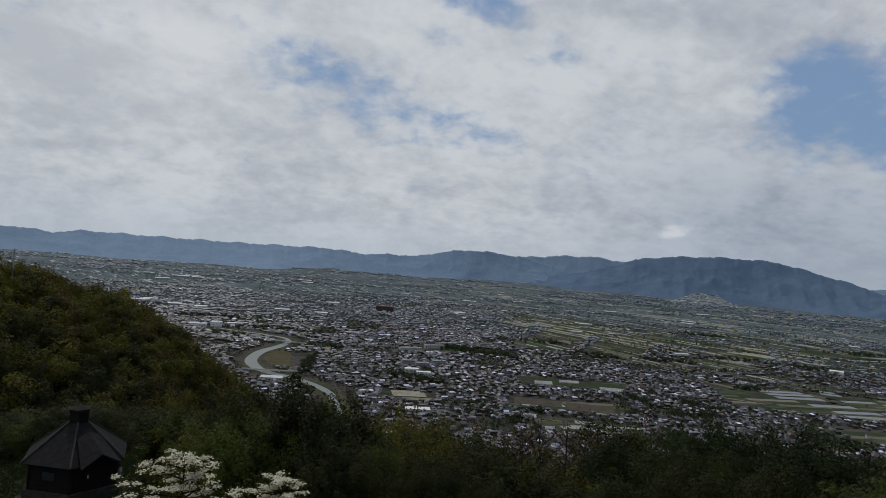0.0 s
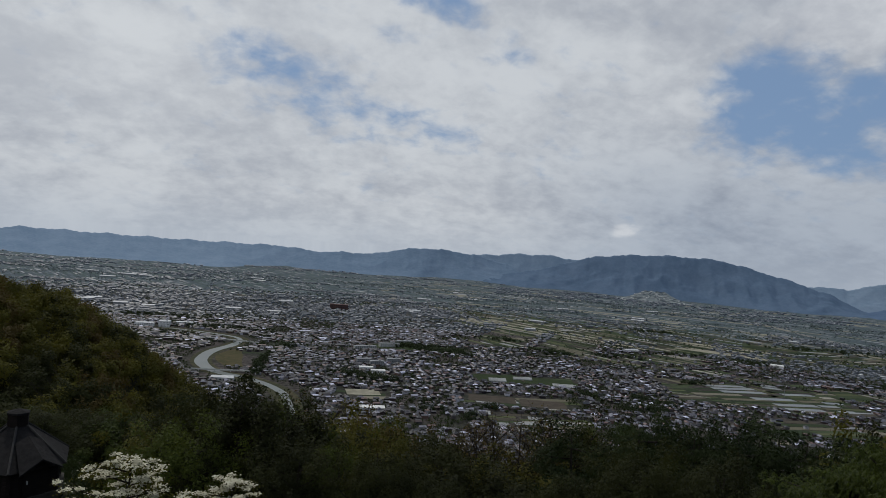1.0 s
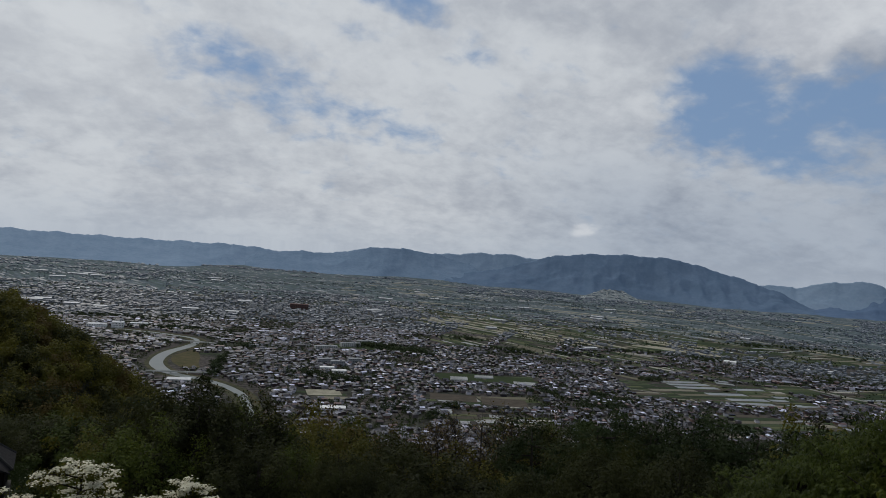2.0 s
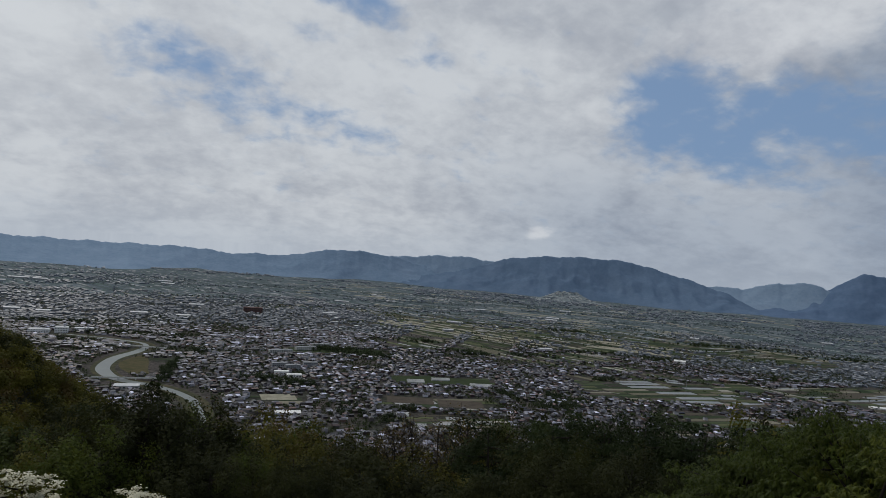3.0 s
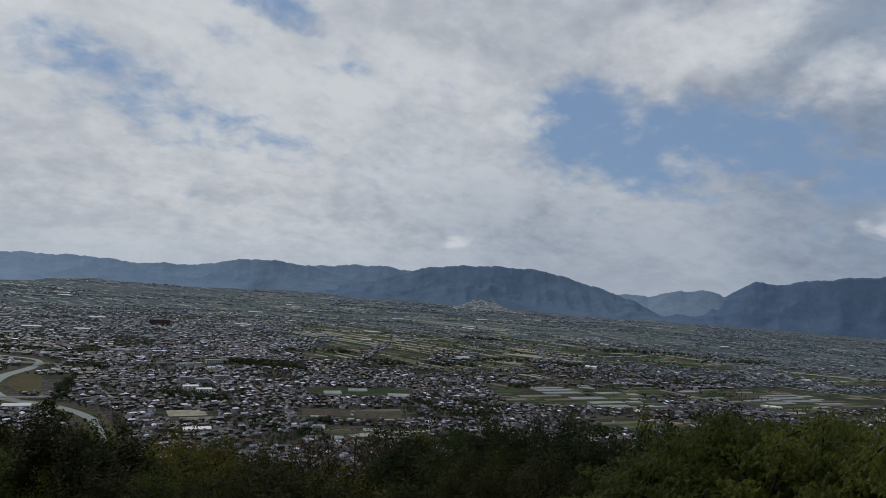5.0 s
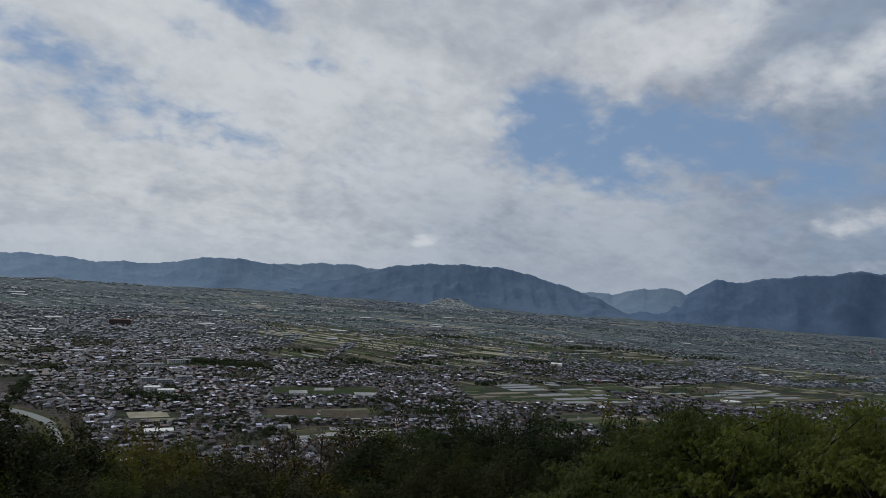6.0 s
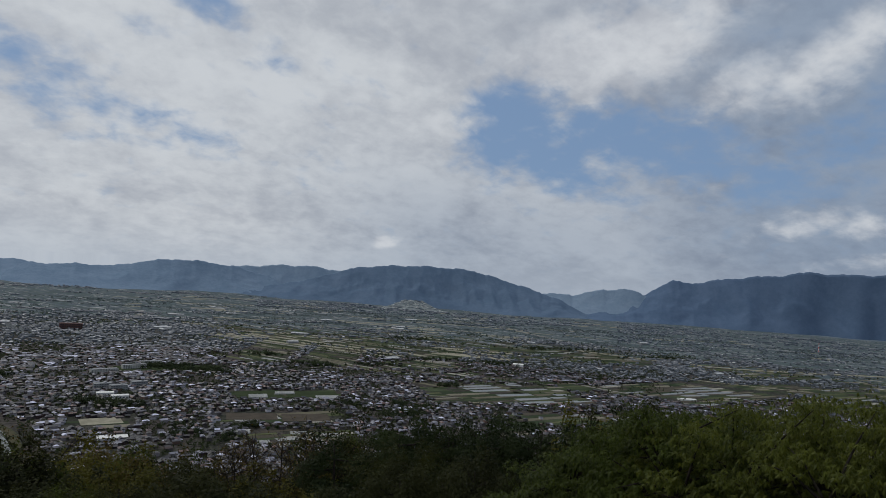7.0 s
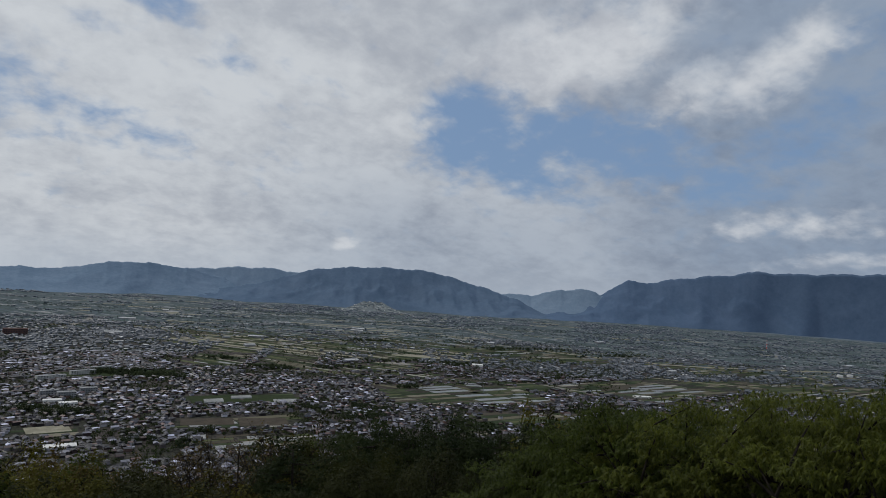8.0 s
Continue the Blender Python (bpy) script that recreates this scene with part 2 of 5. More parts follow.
def valley_ground():
    """Earth, tarmac and gardens of the plain, haze painted into its far part; woodland floor on the hill."""
    m, N, p = material("valley_ground", 0.9)
    co = N.add("ShaderNodeTexCoord").outputs["Object"]
    sep = N.add("ShaderNodeSeparateXYZ")
    N.link(co, sep.inputs[0])
    big = N.noise(co, 0.004, 5, 0.6, 0.5)
    town = ramp_colors(N, big, [(0.3, (0.05, 0.046, 0.046)), (0.45, (0.022, 0.025, 0.017)), (0.55, (0.052, 0.045, 0.043)), (0.68, (0.024, 0.026, 0.018))])
    patch = N.noise(co, 0.1, 6, 0.75)
    town = N.mix(1.0, town, N.mix(N.ramp(patch, 0.35, 0.65), (0.3,) * 3, (1.75,) * 3), "MULTIPLY")
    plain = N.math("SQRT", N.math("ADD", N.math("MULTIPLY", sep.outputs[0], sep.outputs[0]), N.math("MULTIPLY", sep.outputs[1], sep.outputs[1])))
    # aerial haze put into the colour: paler and bluer with distance
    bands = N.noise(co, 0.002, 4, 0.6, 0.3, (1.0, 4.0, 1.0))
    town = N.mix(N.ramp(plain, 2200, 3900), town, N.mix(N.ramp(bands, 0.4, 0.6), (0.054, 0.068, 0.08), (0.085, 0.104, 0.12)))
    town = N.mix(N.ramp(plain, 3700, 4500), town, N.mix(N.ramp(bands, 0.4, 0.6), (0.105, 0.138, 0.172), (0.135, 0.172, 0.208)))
    wood = N.mix(N.noise(co, 0.4, 5), (0.012, 0.014, 0.007), (0.034, 0.034, 0.014))
    hill = N.math("MULTIPLY", N.ramp(sep.outputs[2], 3.0, 14.0), N.ramp(plain, 1500, 1300))
    N.link(N.mix(hill, town, wood), p.inputs["Base Color"])
    return m


M_GROUND = valley_ground()


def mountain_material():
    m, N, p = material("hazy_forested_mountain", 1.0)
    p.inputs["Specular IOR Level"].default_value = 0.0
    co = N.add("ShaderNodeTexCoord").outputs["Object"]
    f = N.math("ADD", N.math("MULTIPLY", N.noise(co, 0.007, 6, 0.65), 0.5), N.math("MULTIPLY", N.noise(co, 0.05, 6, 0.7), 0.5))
    # blue distance haze painted into the forest colour; object colour scales it
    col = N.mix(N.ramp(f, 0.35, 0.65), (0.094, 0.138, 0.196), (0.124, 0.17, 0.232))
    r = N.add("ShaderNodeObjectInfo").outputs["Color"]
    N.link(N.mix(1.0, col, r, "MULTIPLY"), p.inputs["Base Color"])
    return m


M_MOUNTAIN = mountain_material()
M_FIELD = islands("field_plots", [(0, (0.03, 0.044, 0.021)), (0.14, (0.07, 0.062, 0.048)), (0.25, (0.024, 0.04, 0.018)), (0.36, (0.044, 0.06, 0.028)), (0.46, (0.045, 0.04, 0.034)),
                                  (0.55, (0.066, 0.08, 0.038)), (0.64, (0.12, 0.112, 0.08)), (0.74, (0.054, 0.072, 0.036)), (0.83, (0.18, 0.168, 0.13)), (0.9, (0.09, 0.1, 0.05)), (0.955, (0.28, 0.27, 0.235))], 0.95)
# far plots: field colours paled and blued to paint in the haze
M_FIELD_HAZED = islands("hazed_far_fields", [(0, (0.072, 0.096, 0.112)), (0.2, (0.092, 0.12, 0.14)), (0.34, (0.06, 0.09, 0.092)), (0.48, (0.114, 0.142, 0.16)), (0.6, (0.076, 0.108, 0.106)), (0.74, (0.108, 0.136, 0.138)), (0.87, (0.165, 0.182, 0.19)), (0.955, (0.3, 0.31, 0.32))], 0.9)
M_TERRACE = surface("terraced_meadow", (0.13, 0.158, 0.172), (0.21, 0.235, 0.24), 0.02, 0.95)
M_WATER = surface("river_water", (0.075, 0.09, 0.08), (0.1, 0.115, 0.1), 0.02, 0.3, bump=0.15, fine=0.3)
M_PADDY = surface("flooded_paddy", (0.12, 0.125, 0.122), (0.2, 0.205, 0.2), 0.02, 0.35)
M_BANK = surface("grassy_bank", (0.026, 0.034, 0.016), (0.075, 0.066, 0.04), 0.05, 0.95)
M_MEADOW = surface("dry_meadow", (0.045, 0.046, 0.018), (0.085, 0.07, 0.036), 0.04, 0.95)
M_ROAD = surface("pale_road", (0.17, 0.165, 0.15), (0.24, 0.23, 0.21), 0.05, 0.9)
M_CONCRETE = surface("pale_concrete", (0.38, 0.38, 0.36), (0.5, 0.5, 0.48), 0.2, 0.85)
M_WHITE = surface("white_paint", (0.62, 0.62, 0.61), (0.75, 0.75, 0.74), 0.15, 0.6)
M_METAL_ROOF = surface("pale_metal_roof", (0.36, 0.37, 0.385), (0.5, 0.51, 0.525), 0.1, 0.45)
M_GREY_ROOF = surface("grey_flat_roof", (0.2, 0.21, 0.22), (0.3, 0.31, 0.32), 0.1, 0.8)
M_GLASS_DARK = surface("dark_window", (0.02, 0.025, 0.03), (0.04, 0.045, 0.05), 1.0, 0.15)
M_BRICK_RED = surface("red_brown_cladding", (0.075, 0.046, 0.043), (0.105, 0.06, 0.054), 0.2, 0.8)
M_SHINGLE = surface("dark_felt_shingles", (0.011, 0.0105, 0.011), (0.02, 0.019, 0.0195), 5.0, 0.9, bump=0.5)
M_TRIM = surface("grey_ridge_trim", (0.03, 0.029, 0.029), (0.045, 0.043, 0.042), 5.0, 0.7)
M_TIMBER = surface("dark_stained_timber", (0.008, 0.006, 0.0055), (0.015, 0.0115, 0.0105), 4.0, 0.8, bump=0.5)
M_PALE_TIMBER = surface("weathered_timber", (0.03, 0.028, 0.024), (0.05, 0.046, 0.04), 4.0, 0.8)


# ---- helpers that build meshes ----
def mesh_from(name, verts, faces, mats, index=None, smooth=False):
    me = bpy.data.meshes.new(name)
    me.from_pydata([tuple(v) for v in verts], [], [tuple(f) for f in faces])
    for m in mats:
        me.materials.append(m)
    if index is not None:
        me.polygons.foreach_set("material_index", np.asarray(index, dtype=np.int32))
    if smooth:
        me.polygons.foreach_set("use_smooth", np.ones(len(me.polygons), dtype=bool))
    me.update()
    return me


def part(name, me, parent, label=""):
    ob = new(name, me)
    ob.parent = parent
    return tagged(ob, label) if label else ob


def empty(name, m, label, category, group="", kind=""):
    ob = new(name)
    ob.matrix_basis = m
    return tagged(ob, label, category, group, kind)


def box(cx, cy, z0, lx, ly, h, turn=0.0):
    """Verts and faces of a block standing on z0."""
    c, s = math.cos(turn), math.sin(turn)
    v = []
    for z in (z0, z0 + h):
        for x, y in ((-lx / 2, -ly / 2), (lx / 2, -ly / 2), (lx / 2, ly / 2), (-lx / 2, ly / 2)):
            v.append((cx + x * c - y * s, cy + x * s + y * c, z))
    return v, [(0, 3, 2, 1), (4, 5, 6, 7), (0, 1, 5, 4), (1, 2, 6, 5), (2, 3, 7, 6), (3, 0, 4, 7)]


def join(parts):
    V, F = [], []
    for v, f in parts:
        n = len(V)
        V += list(v)
        F += [tuple(i + n for i in q) for q in f]
    return V, F


def tube(points, radii, sides=6):
    """A bent tapering stem through the points."""
    V, F = [], []
    pts = [Vector(p) for p in points]
    for i, (p, r) in enumerate(zip(pts, radii)):
        d = (pts[min(i + 1, len(pts) - 1)] - pts[max(i - 1, 0)]).normalized()
        q = d.to_track_quat("Z", "Y")
        for k in range(sides):
            a = 2 * math.pi * k / sides
            V.append(tuple(p + q @ Vector((r * math.cos(a), r * math.sin(a), 0))))
        if i:
            b = (i - 1) * sides
            F += [(b + k, b + (k + 1) % sides, b + sides + (k + 1) % sides, b + sides + k) for k in range(sides)]
    F.append(tuple(range(len(V) - sides, len(V))))
    return V, F


def patchy(x, y, scale, seed, octaves=3):
    """Smooth random patches, 0 to 1."""
    total, weight = 0.0, 0.0
    for k in range(octaves):
        u, v = np.asarray(x, float) * 2 ** k / scale + 17.3 * seed, np.asarray(y, float) * 2 ** k / scale + 5.1 * seed
        i, j = np.floor(u), np.floor(v)
        f, g = u - i, v - j
        f, g = f * f * (3 - 2 * f), g * g * (3 - 2 * g)

        def corner(a, b):
            h = np.sin(a * 127.1 + b * 311.7 + seed * 74.7 + k * 13.0) * 43758.5453
            return h - np.floor(h)
        low = corner(i, j) * (1 - f) + corner(i + 1, j) * f
        high = corner(i, j + 1) * (1 - f) + corner(i + 1, j + 1) * f
        total, weight = total + (low * (1 - g) + high * g) / 2 ** k, weight + 1 / 2 ** k
    return total / weight


# ---- the ground: one sheet from the lookout hill to the far edge of the plain ----
HILL = 278.3                     # ground under the camera
DROP_D = [0, 2.5, 6, 12, 20, 28, 33, 45, 60, 90, 120, 250, 420, 560, 700, 820, 900]
DROP_Z = [0, 0, 2.6, 6.0, 9.0, 13.0, 16, 22, 30, 45.5, 60, 118, 192, 238, 268, 277, 278.3]
TERRACE = [0, 0, 2.6, 5.6, 8.0, 9.6, 10.4, 13, 22, 40, 56, 116, 192, 238, 268, 277, 278.3]     # level spot round the cabin
RISE_FROM, RISE = 2300.0, 0.043  # the far plain climbs gently


def spread(x, y):
    """From the valley plan, drawn at 1 : 1.4, to metres on the plain."""
    x, y = np.asarray(x, float), np.asarray(y, float)
    d = np.hypot(x, y)
    far = (EYE + RISE * RISE_FROM) / (200.0 / d + RISE)
    k = np.where(d * 1.4 <= RISE_FROM, 1.4, far / d)
    return x * k, y * k


SPUR_AZ = [-90, -60, -34.2, -28.6, -26.4, -24.5, -22.1, -20.5, -16.7, -12, -8]
SPUR_EL = [1.0, 0.0, -3.0, -4.8, -5.3, -6.3, -7.7, -9.2, -12.2, -16, -21]
SKY_AZ = [-40, -34.2, -30.2, -28.1, -26.4, -24.7, -23.5, -22.1, -21.1, -18.8, -16.2, -15.0, -13.3, -11.7, -9.8, -8.2, -6.3, -4.5, -2, 1.5, 4, 6, 7.8, 9.3, 10.5,
          12, 13.7, 16.6, 18, 20.2, 23.5, 26, 28.5, 31, 34, 37, 40, 42, 45.5, 48, 51, 53.7, 56.5, 60, 62.7, 75]
SKY_EL = [-2, -3.0, -4.2, -4.7, -5.05, -6.0, -6.8, -7.5, -8.3, -10.4, -11.9, -12.0, -11.9, -11.4, -12.5, -13.5, -12.6, -13.0, -13.8, -13.8, -14.6, -15.4, -16.4, -17.2, -17.0,
          -16.4, -15.4, -14.3, -13.5, -12.7, -12.5, -12.2, -11.9, -11.0, -10.3, -9.6, -8.8, -8.9, -8.1, -7.7, -7.2, -6.6, -5.7, -5.3, -4.7, -4.0]


def height(x, y):
    x, y = np.asarray(x, float), np.asarray(y, float)
    d, az = np.hypot(x, y), np.degrees(np.arctan2(x, y))
    front = np.clip((125 - np.abs(az)) / 60, 0.12, 1.0)
    front = front + (1 - front) * np.clip((d - 300) / 900, 0, 1)
    shelf = np.clip((-19 - az) / 5, 0, 1) * np.clip((az + 75) / 20, 0, 1)
    drop = np.interp(d, DROP_D, DROP_Z) * (1 - shelf) + np.interp(d, DROP_D, TERRACE) * shelf
    base = HILL - drop * front
    el = np.interp(az, SPUR_AZ, SPUR_EL)
    top = EYE + 190 * np.tan(np.radians(el)) - 7.5
    spur = top - np.where(d < 190, 0.30, 0.55) * (np.sqrt((d - 190) ** 2 + 400) - 20)
    spur = np.where((az < -8) & (az > -150), spur, -50)
    z = np.maximum(base, spur) + np.where(d < 600, 0.5 * np.sin(x * 0.13 + 1) * np.sin(y * 0.11), 0) * np.clip((d - 5) / 40, 0, 1) * np.clip((600 - d) / 200, 0, 1)
    rise = np.clip(d - RISE_FROM, 0, None) * RISE
    return np.maximum(z, 0) + np.where(np.abs(az) < 110, rise, 0)


def build_ground():
    na = 300
    d = np.concatenate([[1.0], np.geomspace(2.2, 900, 80), np.geomspace(980, 5600, 34)])
    a = np.linspace(0, 2 * np.pi, na, endpoint=False)
    D, A = np.meshgrid(d, a, indexing="ij")
    X, Y = D * np.sin(A), D * np.cos(A)
    V = np.stack([X, Y, height(X, Y)], -1).reshape(-1, 3)
    V = np.vstack([V, [[0, 0, HILL]]])
    F = []
    for i in range(len(d) - 1):
        for j in range(na):
            k = (j + 1) % na
            F.append((i * na + j, (i + 1) * na + j, (i + 1) * na + k, i * na + k))
    F += [(len(V) - 1, j, (j + 1) % na) for j in range(na)]
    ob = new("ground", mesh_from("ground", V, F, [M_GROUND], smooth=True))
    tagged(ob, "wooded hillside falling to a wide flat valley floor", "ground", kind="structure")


build_ground()

# ---- mountains round the plain: azimuth and elevation of each crest ----
# each row ends in a tint: higher means more haze painted on
RANGES = [
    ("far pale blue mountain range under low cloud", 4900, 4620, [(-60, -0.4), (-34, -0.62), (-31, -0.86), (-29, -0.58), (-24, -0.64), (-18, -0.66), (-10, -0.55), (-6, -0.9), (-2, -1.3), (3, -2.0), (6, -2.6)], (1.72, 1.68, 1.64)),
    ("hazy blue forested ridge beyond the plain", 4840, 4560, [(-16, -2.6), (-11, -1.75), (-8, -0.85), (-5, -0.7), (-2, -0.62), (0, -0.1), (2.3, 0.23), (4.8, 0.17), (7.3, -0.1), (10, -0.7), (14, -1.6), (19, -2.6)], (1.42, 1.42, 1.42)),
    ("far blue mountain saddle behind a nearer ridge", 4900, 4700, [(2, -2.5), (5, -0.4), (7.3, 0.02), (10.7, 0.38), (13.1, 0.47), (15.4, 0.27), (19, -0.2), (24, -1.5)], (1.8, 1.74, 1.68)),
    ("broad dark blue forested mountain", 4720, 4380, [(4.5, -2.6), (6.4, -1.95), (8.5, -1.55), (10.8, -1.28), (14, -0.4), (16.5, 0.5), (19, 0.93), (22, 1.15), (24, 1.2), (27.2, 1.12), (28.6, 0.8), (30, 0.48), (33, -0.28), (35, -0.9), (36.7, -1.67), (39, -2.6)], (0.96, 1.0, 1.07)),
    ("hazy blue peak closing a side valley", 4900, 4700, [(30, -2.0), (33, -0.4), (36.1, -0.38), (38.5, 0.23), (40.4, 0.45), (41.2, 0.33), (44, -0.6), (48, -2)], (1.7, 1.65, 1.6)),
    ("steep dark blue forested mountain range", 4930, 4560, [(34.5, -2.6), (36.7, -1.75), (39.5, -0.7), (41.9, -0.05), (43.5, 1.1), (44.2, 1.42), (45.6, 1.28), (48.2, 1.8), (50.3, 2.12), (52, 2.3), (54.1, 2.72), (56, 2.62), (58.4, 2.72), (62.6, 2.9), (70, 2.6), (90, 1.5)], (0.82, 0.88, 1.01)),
]


# where each range's foot lies behind a nearer range: azimuths, 0 to 1
HIDDEN = [((-14, -9), (0, 1)), ((-9.5, -7, 3, 5), (1, 0, 0, 1)), ((0, 1), (1, 1)), ((33, 38), (0, 1)), ((0, 1), (1, 1)), ((34, 37), (1, 0))]
FOOT_AZ = [-60, -33, -27, -17, -11, -2.5, 4.5, 6, 11, 18, 26.5, 34, 37, 42, 46, 52, 57, 63, 90]
FOOT_EL = [-2.4, -2.4, -2.7, -2.75, -2.55, -2.5, -2.2, -2.15, -2.5, -2.45, -2.5, -2.5, -2.4, -2.2, -2.28, -2.12, -2.05, -2.0, -2.0]


def plain_distance(el):
    """How far off the plain lies at an elevation seen from the lookout."""
    return (EYE + RISE_FROM * RISE) / (np.tan(np.radians(-np.asarray(el))) + RISE)


def build_mountain(label, crest, foot, line, tint, hidden, seed):
    relief = 30 / max(1.0, tint[0] ** 2)
    az = np.arange(line[0][0], line[-1][0] + 0.01, 0.15)
    el = np.interp(az, [p[0] for p in line], [p[1] for p in line])
    r = np.random.default_rng(seed)
    rough = sum(np.sin(az * f + r.uniform(0, 6)) * 0.05 / k for k, f in enumerate((2.1, 4.3, 8.7, 15.1, 31.0), 1))
    el = el + rough * np.clip((el + 2.4) / 1.5, 0, 1)
    steps = np.linspace(0, 1, 34)
    wander = (patchy(az, az * 0 + seed, 4.0, seed, 2) - 0.5) * 0.4
    near = np.minimum(plain_distance(np.interp(az, FOOT_AZ, FOOT_EL) + wander), crest - 90)
    near = near + (foot - near) * np.interp(az, *hidden)      # where a nearer range stands in front
    near = np.minimum(near, crest - 60)
    z0 = (near - RISE_FROM) * RISE - 5
    top = EYE + crest * np.tan(np.radians(el))
    V = []
    for s in steps:
        d = near + (crest - near) * s
        x, y = d * np.sin(np.radians(az)), d * np.cos(np.radians(az))
        folds = np.array([noise.ridged_multi_fractal((a * 0.42 + s * 0.9, s * 1.3 - a * 0.12, seed * 3.7), 1.0, 2.1, 6, 1.0, 2.0) for a in az]) - 1.2
        z = z0 + (top - z0) * (0.75 * s + 0.25 * s * s) + folds * relief * np.sin(s * np.pi) * np.clip((top - z0) / 150, 0, 1)
        V.append(np.stack([x, y, z], -1))
    back = crest + 90
    V.append(np.stack([back * np.sin(np.radians(az)), back * np.cos(np.radians(az)), top - 60], -1))
    n = len(az)
    V = np.vstack(V)
    F = [(i * n + j, i * n + j + 1, (i + 1) * n + j + 1, (i + 1) * n + j) for i in range(len(steps)) for j in range(n - 1)]
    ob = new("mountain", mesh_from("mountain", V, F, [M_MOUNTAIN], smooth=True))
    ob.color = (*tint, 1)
    tagged(ob, label, "mountain", group="mountains round the valley")


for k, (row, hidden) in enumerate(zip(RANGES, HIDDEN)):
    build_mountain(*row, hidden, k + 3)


def terraced_fan():
    """A fan of terraced plots and sheds climbing the foot of the broad mountain."""
    g = np.random.default_rng(41)

    def spot(u, v):
        d, a = 4090 + 320 * v, radians(22.3 + u * (5.0 - 4.3 * v ** 0.6))
        el = -2.86 + 1.0 * v ** 1.3 + 0.04 * math.sin(u * 9 + v * 5)
        return np.array([d * math.sin(a), d * math.cos(a), EYE + d * math.tan(radians(el))])
    n, V, F = 14, [], []
    for i in range(n + 1):
        V += [spot(-1 + 2 * k / n, i / n) + np.array([0, 0, g.normal() * 0.8]) for k in range(n + 1)]
    F = [(i * (n + 1) + k, i * (n + 1) + k + 1, (i + 1) * (n + 1) + k + 1, (i + 1) * (n + 1) + k) for i in range(n) for k in range(n)]
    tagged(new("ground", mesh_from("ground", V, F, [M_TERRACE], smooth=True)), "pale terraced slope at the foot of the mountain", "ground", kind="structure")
    V, F, K = [], [], []
    for k in range(240):
        u, v = g.uniform(-1, 1), g.random() ** 1.3 * 0.97
        p = spot(u, v)
        b, f = box(p[0], p[1], p[2] + 0.5, g.uniform(7, 22), g.uniform(4, 7), g.uniform(1.2, 2.4), radians(-22 + g.normal() * 8))
        F += [tuple(q + len(V) for q in face) for face in f]
        V += b
        K += [int(g.random() < 0.65)] * 6
    tagged(new("hillside_sheds", mesh_from("hillside_sheds", V, F, [M_WHITE, M_WALL_FAR_HAZED], K)), "pale sheds and houses on the terraced slope", "sheds", kind="stuff")


terraced_fan()

# ---- the plain: river, fields and town ----
RIVER = [(-470, 1370), (-400, 1350), (-349, 1329), (-304, 1302), (-286, 1262), (-287, 1205), (-302, 1130), (-296, 1050), (-272, 993), (-241, 958), (-204, 938), (-163, 900), (-132, 851), (-117, 796), (-105, 740), (-90, 640)]


def smooth_line(pts, n=8):
    P = np.array(pts, float)
    P = np.vstack([2 * P[0] - P[1], P, 2 * P[-1] - P[-2]])
    out = []
    for i in range(1, len(P) - 2):
        for u in np.linspace(0, 1, n, endpoint=False):
            a, b, c, d = P[i - 1:i + 3]
            out.append(0.5 * (2 * b + (c - a) * u + (2 * a - 5 * b + 4 * c - d) * u * u + (3 * b - a - 3 * c + d) * u ** 3))
    return np.array(out + [P[-2]])


def strip(line, width, z=0.3, lift=0.0):
    """A ribbon along a line on the plain."""
    L = np.column_stack(spread(*np.asarray(line, float).T))
    w = np.broadcast_to(np.asarray(width, float), (len(L),))
    t = np.gradient(L, axis=0)
    t /= np.linalg.norm(t, axis=1)[:, None]
    nrm = np.stack([-t[:, 1], t[:, 0]], -1)
    zz = height(L[:, 0], L[:, 1]) * (np.hypot(*L.T) > RISE_FROM) + z
    a, b = L + nrm * w[:, None] / 2, L - nrm * w[:, None] / 2
    V = np.vstack([np.column_stack([a, zz]), np.column_stack([b, zz])])
    n = len(L)
    return V, [(i, n + i, n + i + 1, i + 1) for i in range(n - 1)]


river = smooth_line(RIVER)
V, F = strip(river, np.interp(np.arange(len(river)), [0, 30, 40, 60, 80, 127], [11, 13, 23, 28, 17, 15]), 0.5)
tagged(new("river", mesh_from("river", V, F, [M_WATER])), "grey-green river winding past the town", "river", kind="structure")
V, F = strip(river, 46, 0.25)
tagged(new("river_bank", mesh_from("river_bank", V, F, [M_BANK])), "grassy earth banks beside the river", "river bank", kind="structure")

# open land: x, y, half length, half width, turn in degrees
OPEN = [(180, 893, 72, 32, -6), (225, 1056, 84, 34, 0), (620, 1050, 150, 95, -8), (1130, 1060, 190, 110, 10), (190, 790, 60, 26, -12),
        (330, 1700, 60, 300, -22), (440, 1560, 60, 180, -24), (-30, 880, 32, 22, 0), (60, 1320, 105, 36, 6), (900, 1090, 260, 22, -32),
        (-236, 1080, 34, 66, 10), (560, 1830, 150, 70, -20)]


def in_open(x, y, grow=0.0):
    hit = np.zeros(np.shape(x), bool)
    for cx, cy, hx, hy, turn in OPEN:
        c, s = math.cos(radians(turn)), math.sin(radians(turn))
        u, v = (x - cx) * c + (y - cy) * s, (y - cy) * c - (x - cx) * s
        hit |= (np.abs(u) < hx + grow) & (np.abs(v) < hy + grow)
    return hit


def near_river(x, y, r):
    return np.min(np.hypot(x[:, None] - river[None, :, 0], y[:, None] - river[None, :, 1]), axis=1) < r


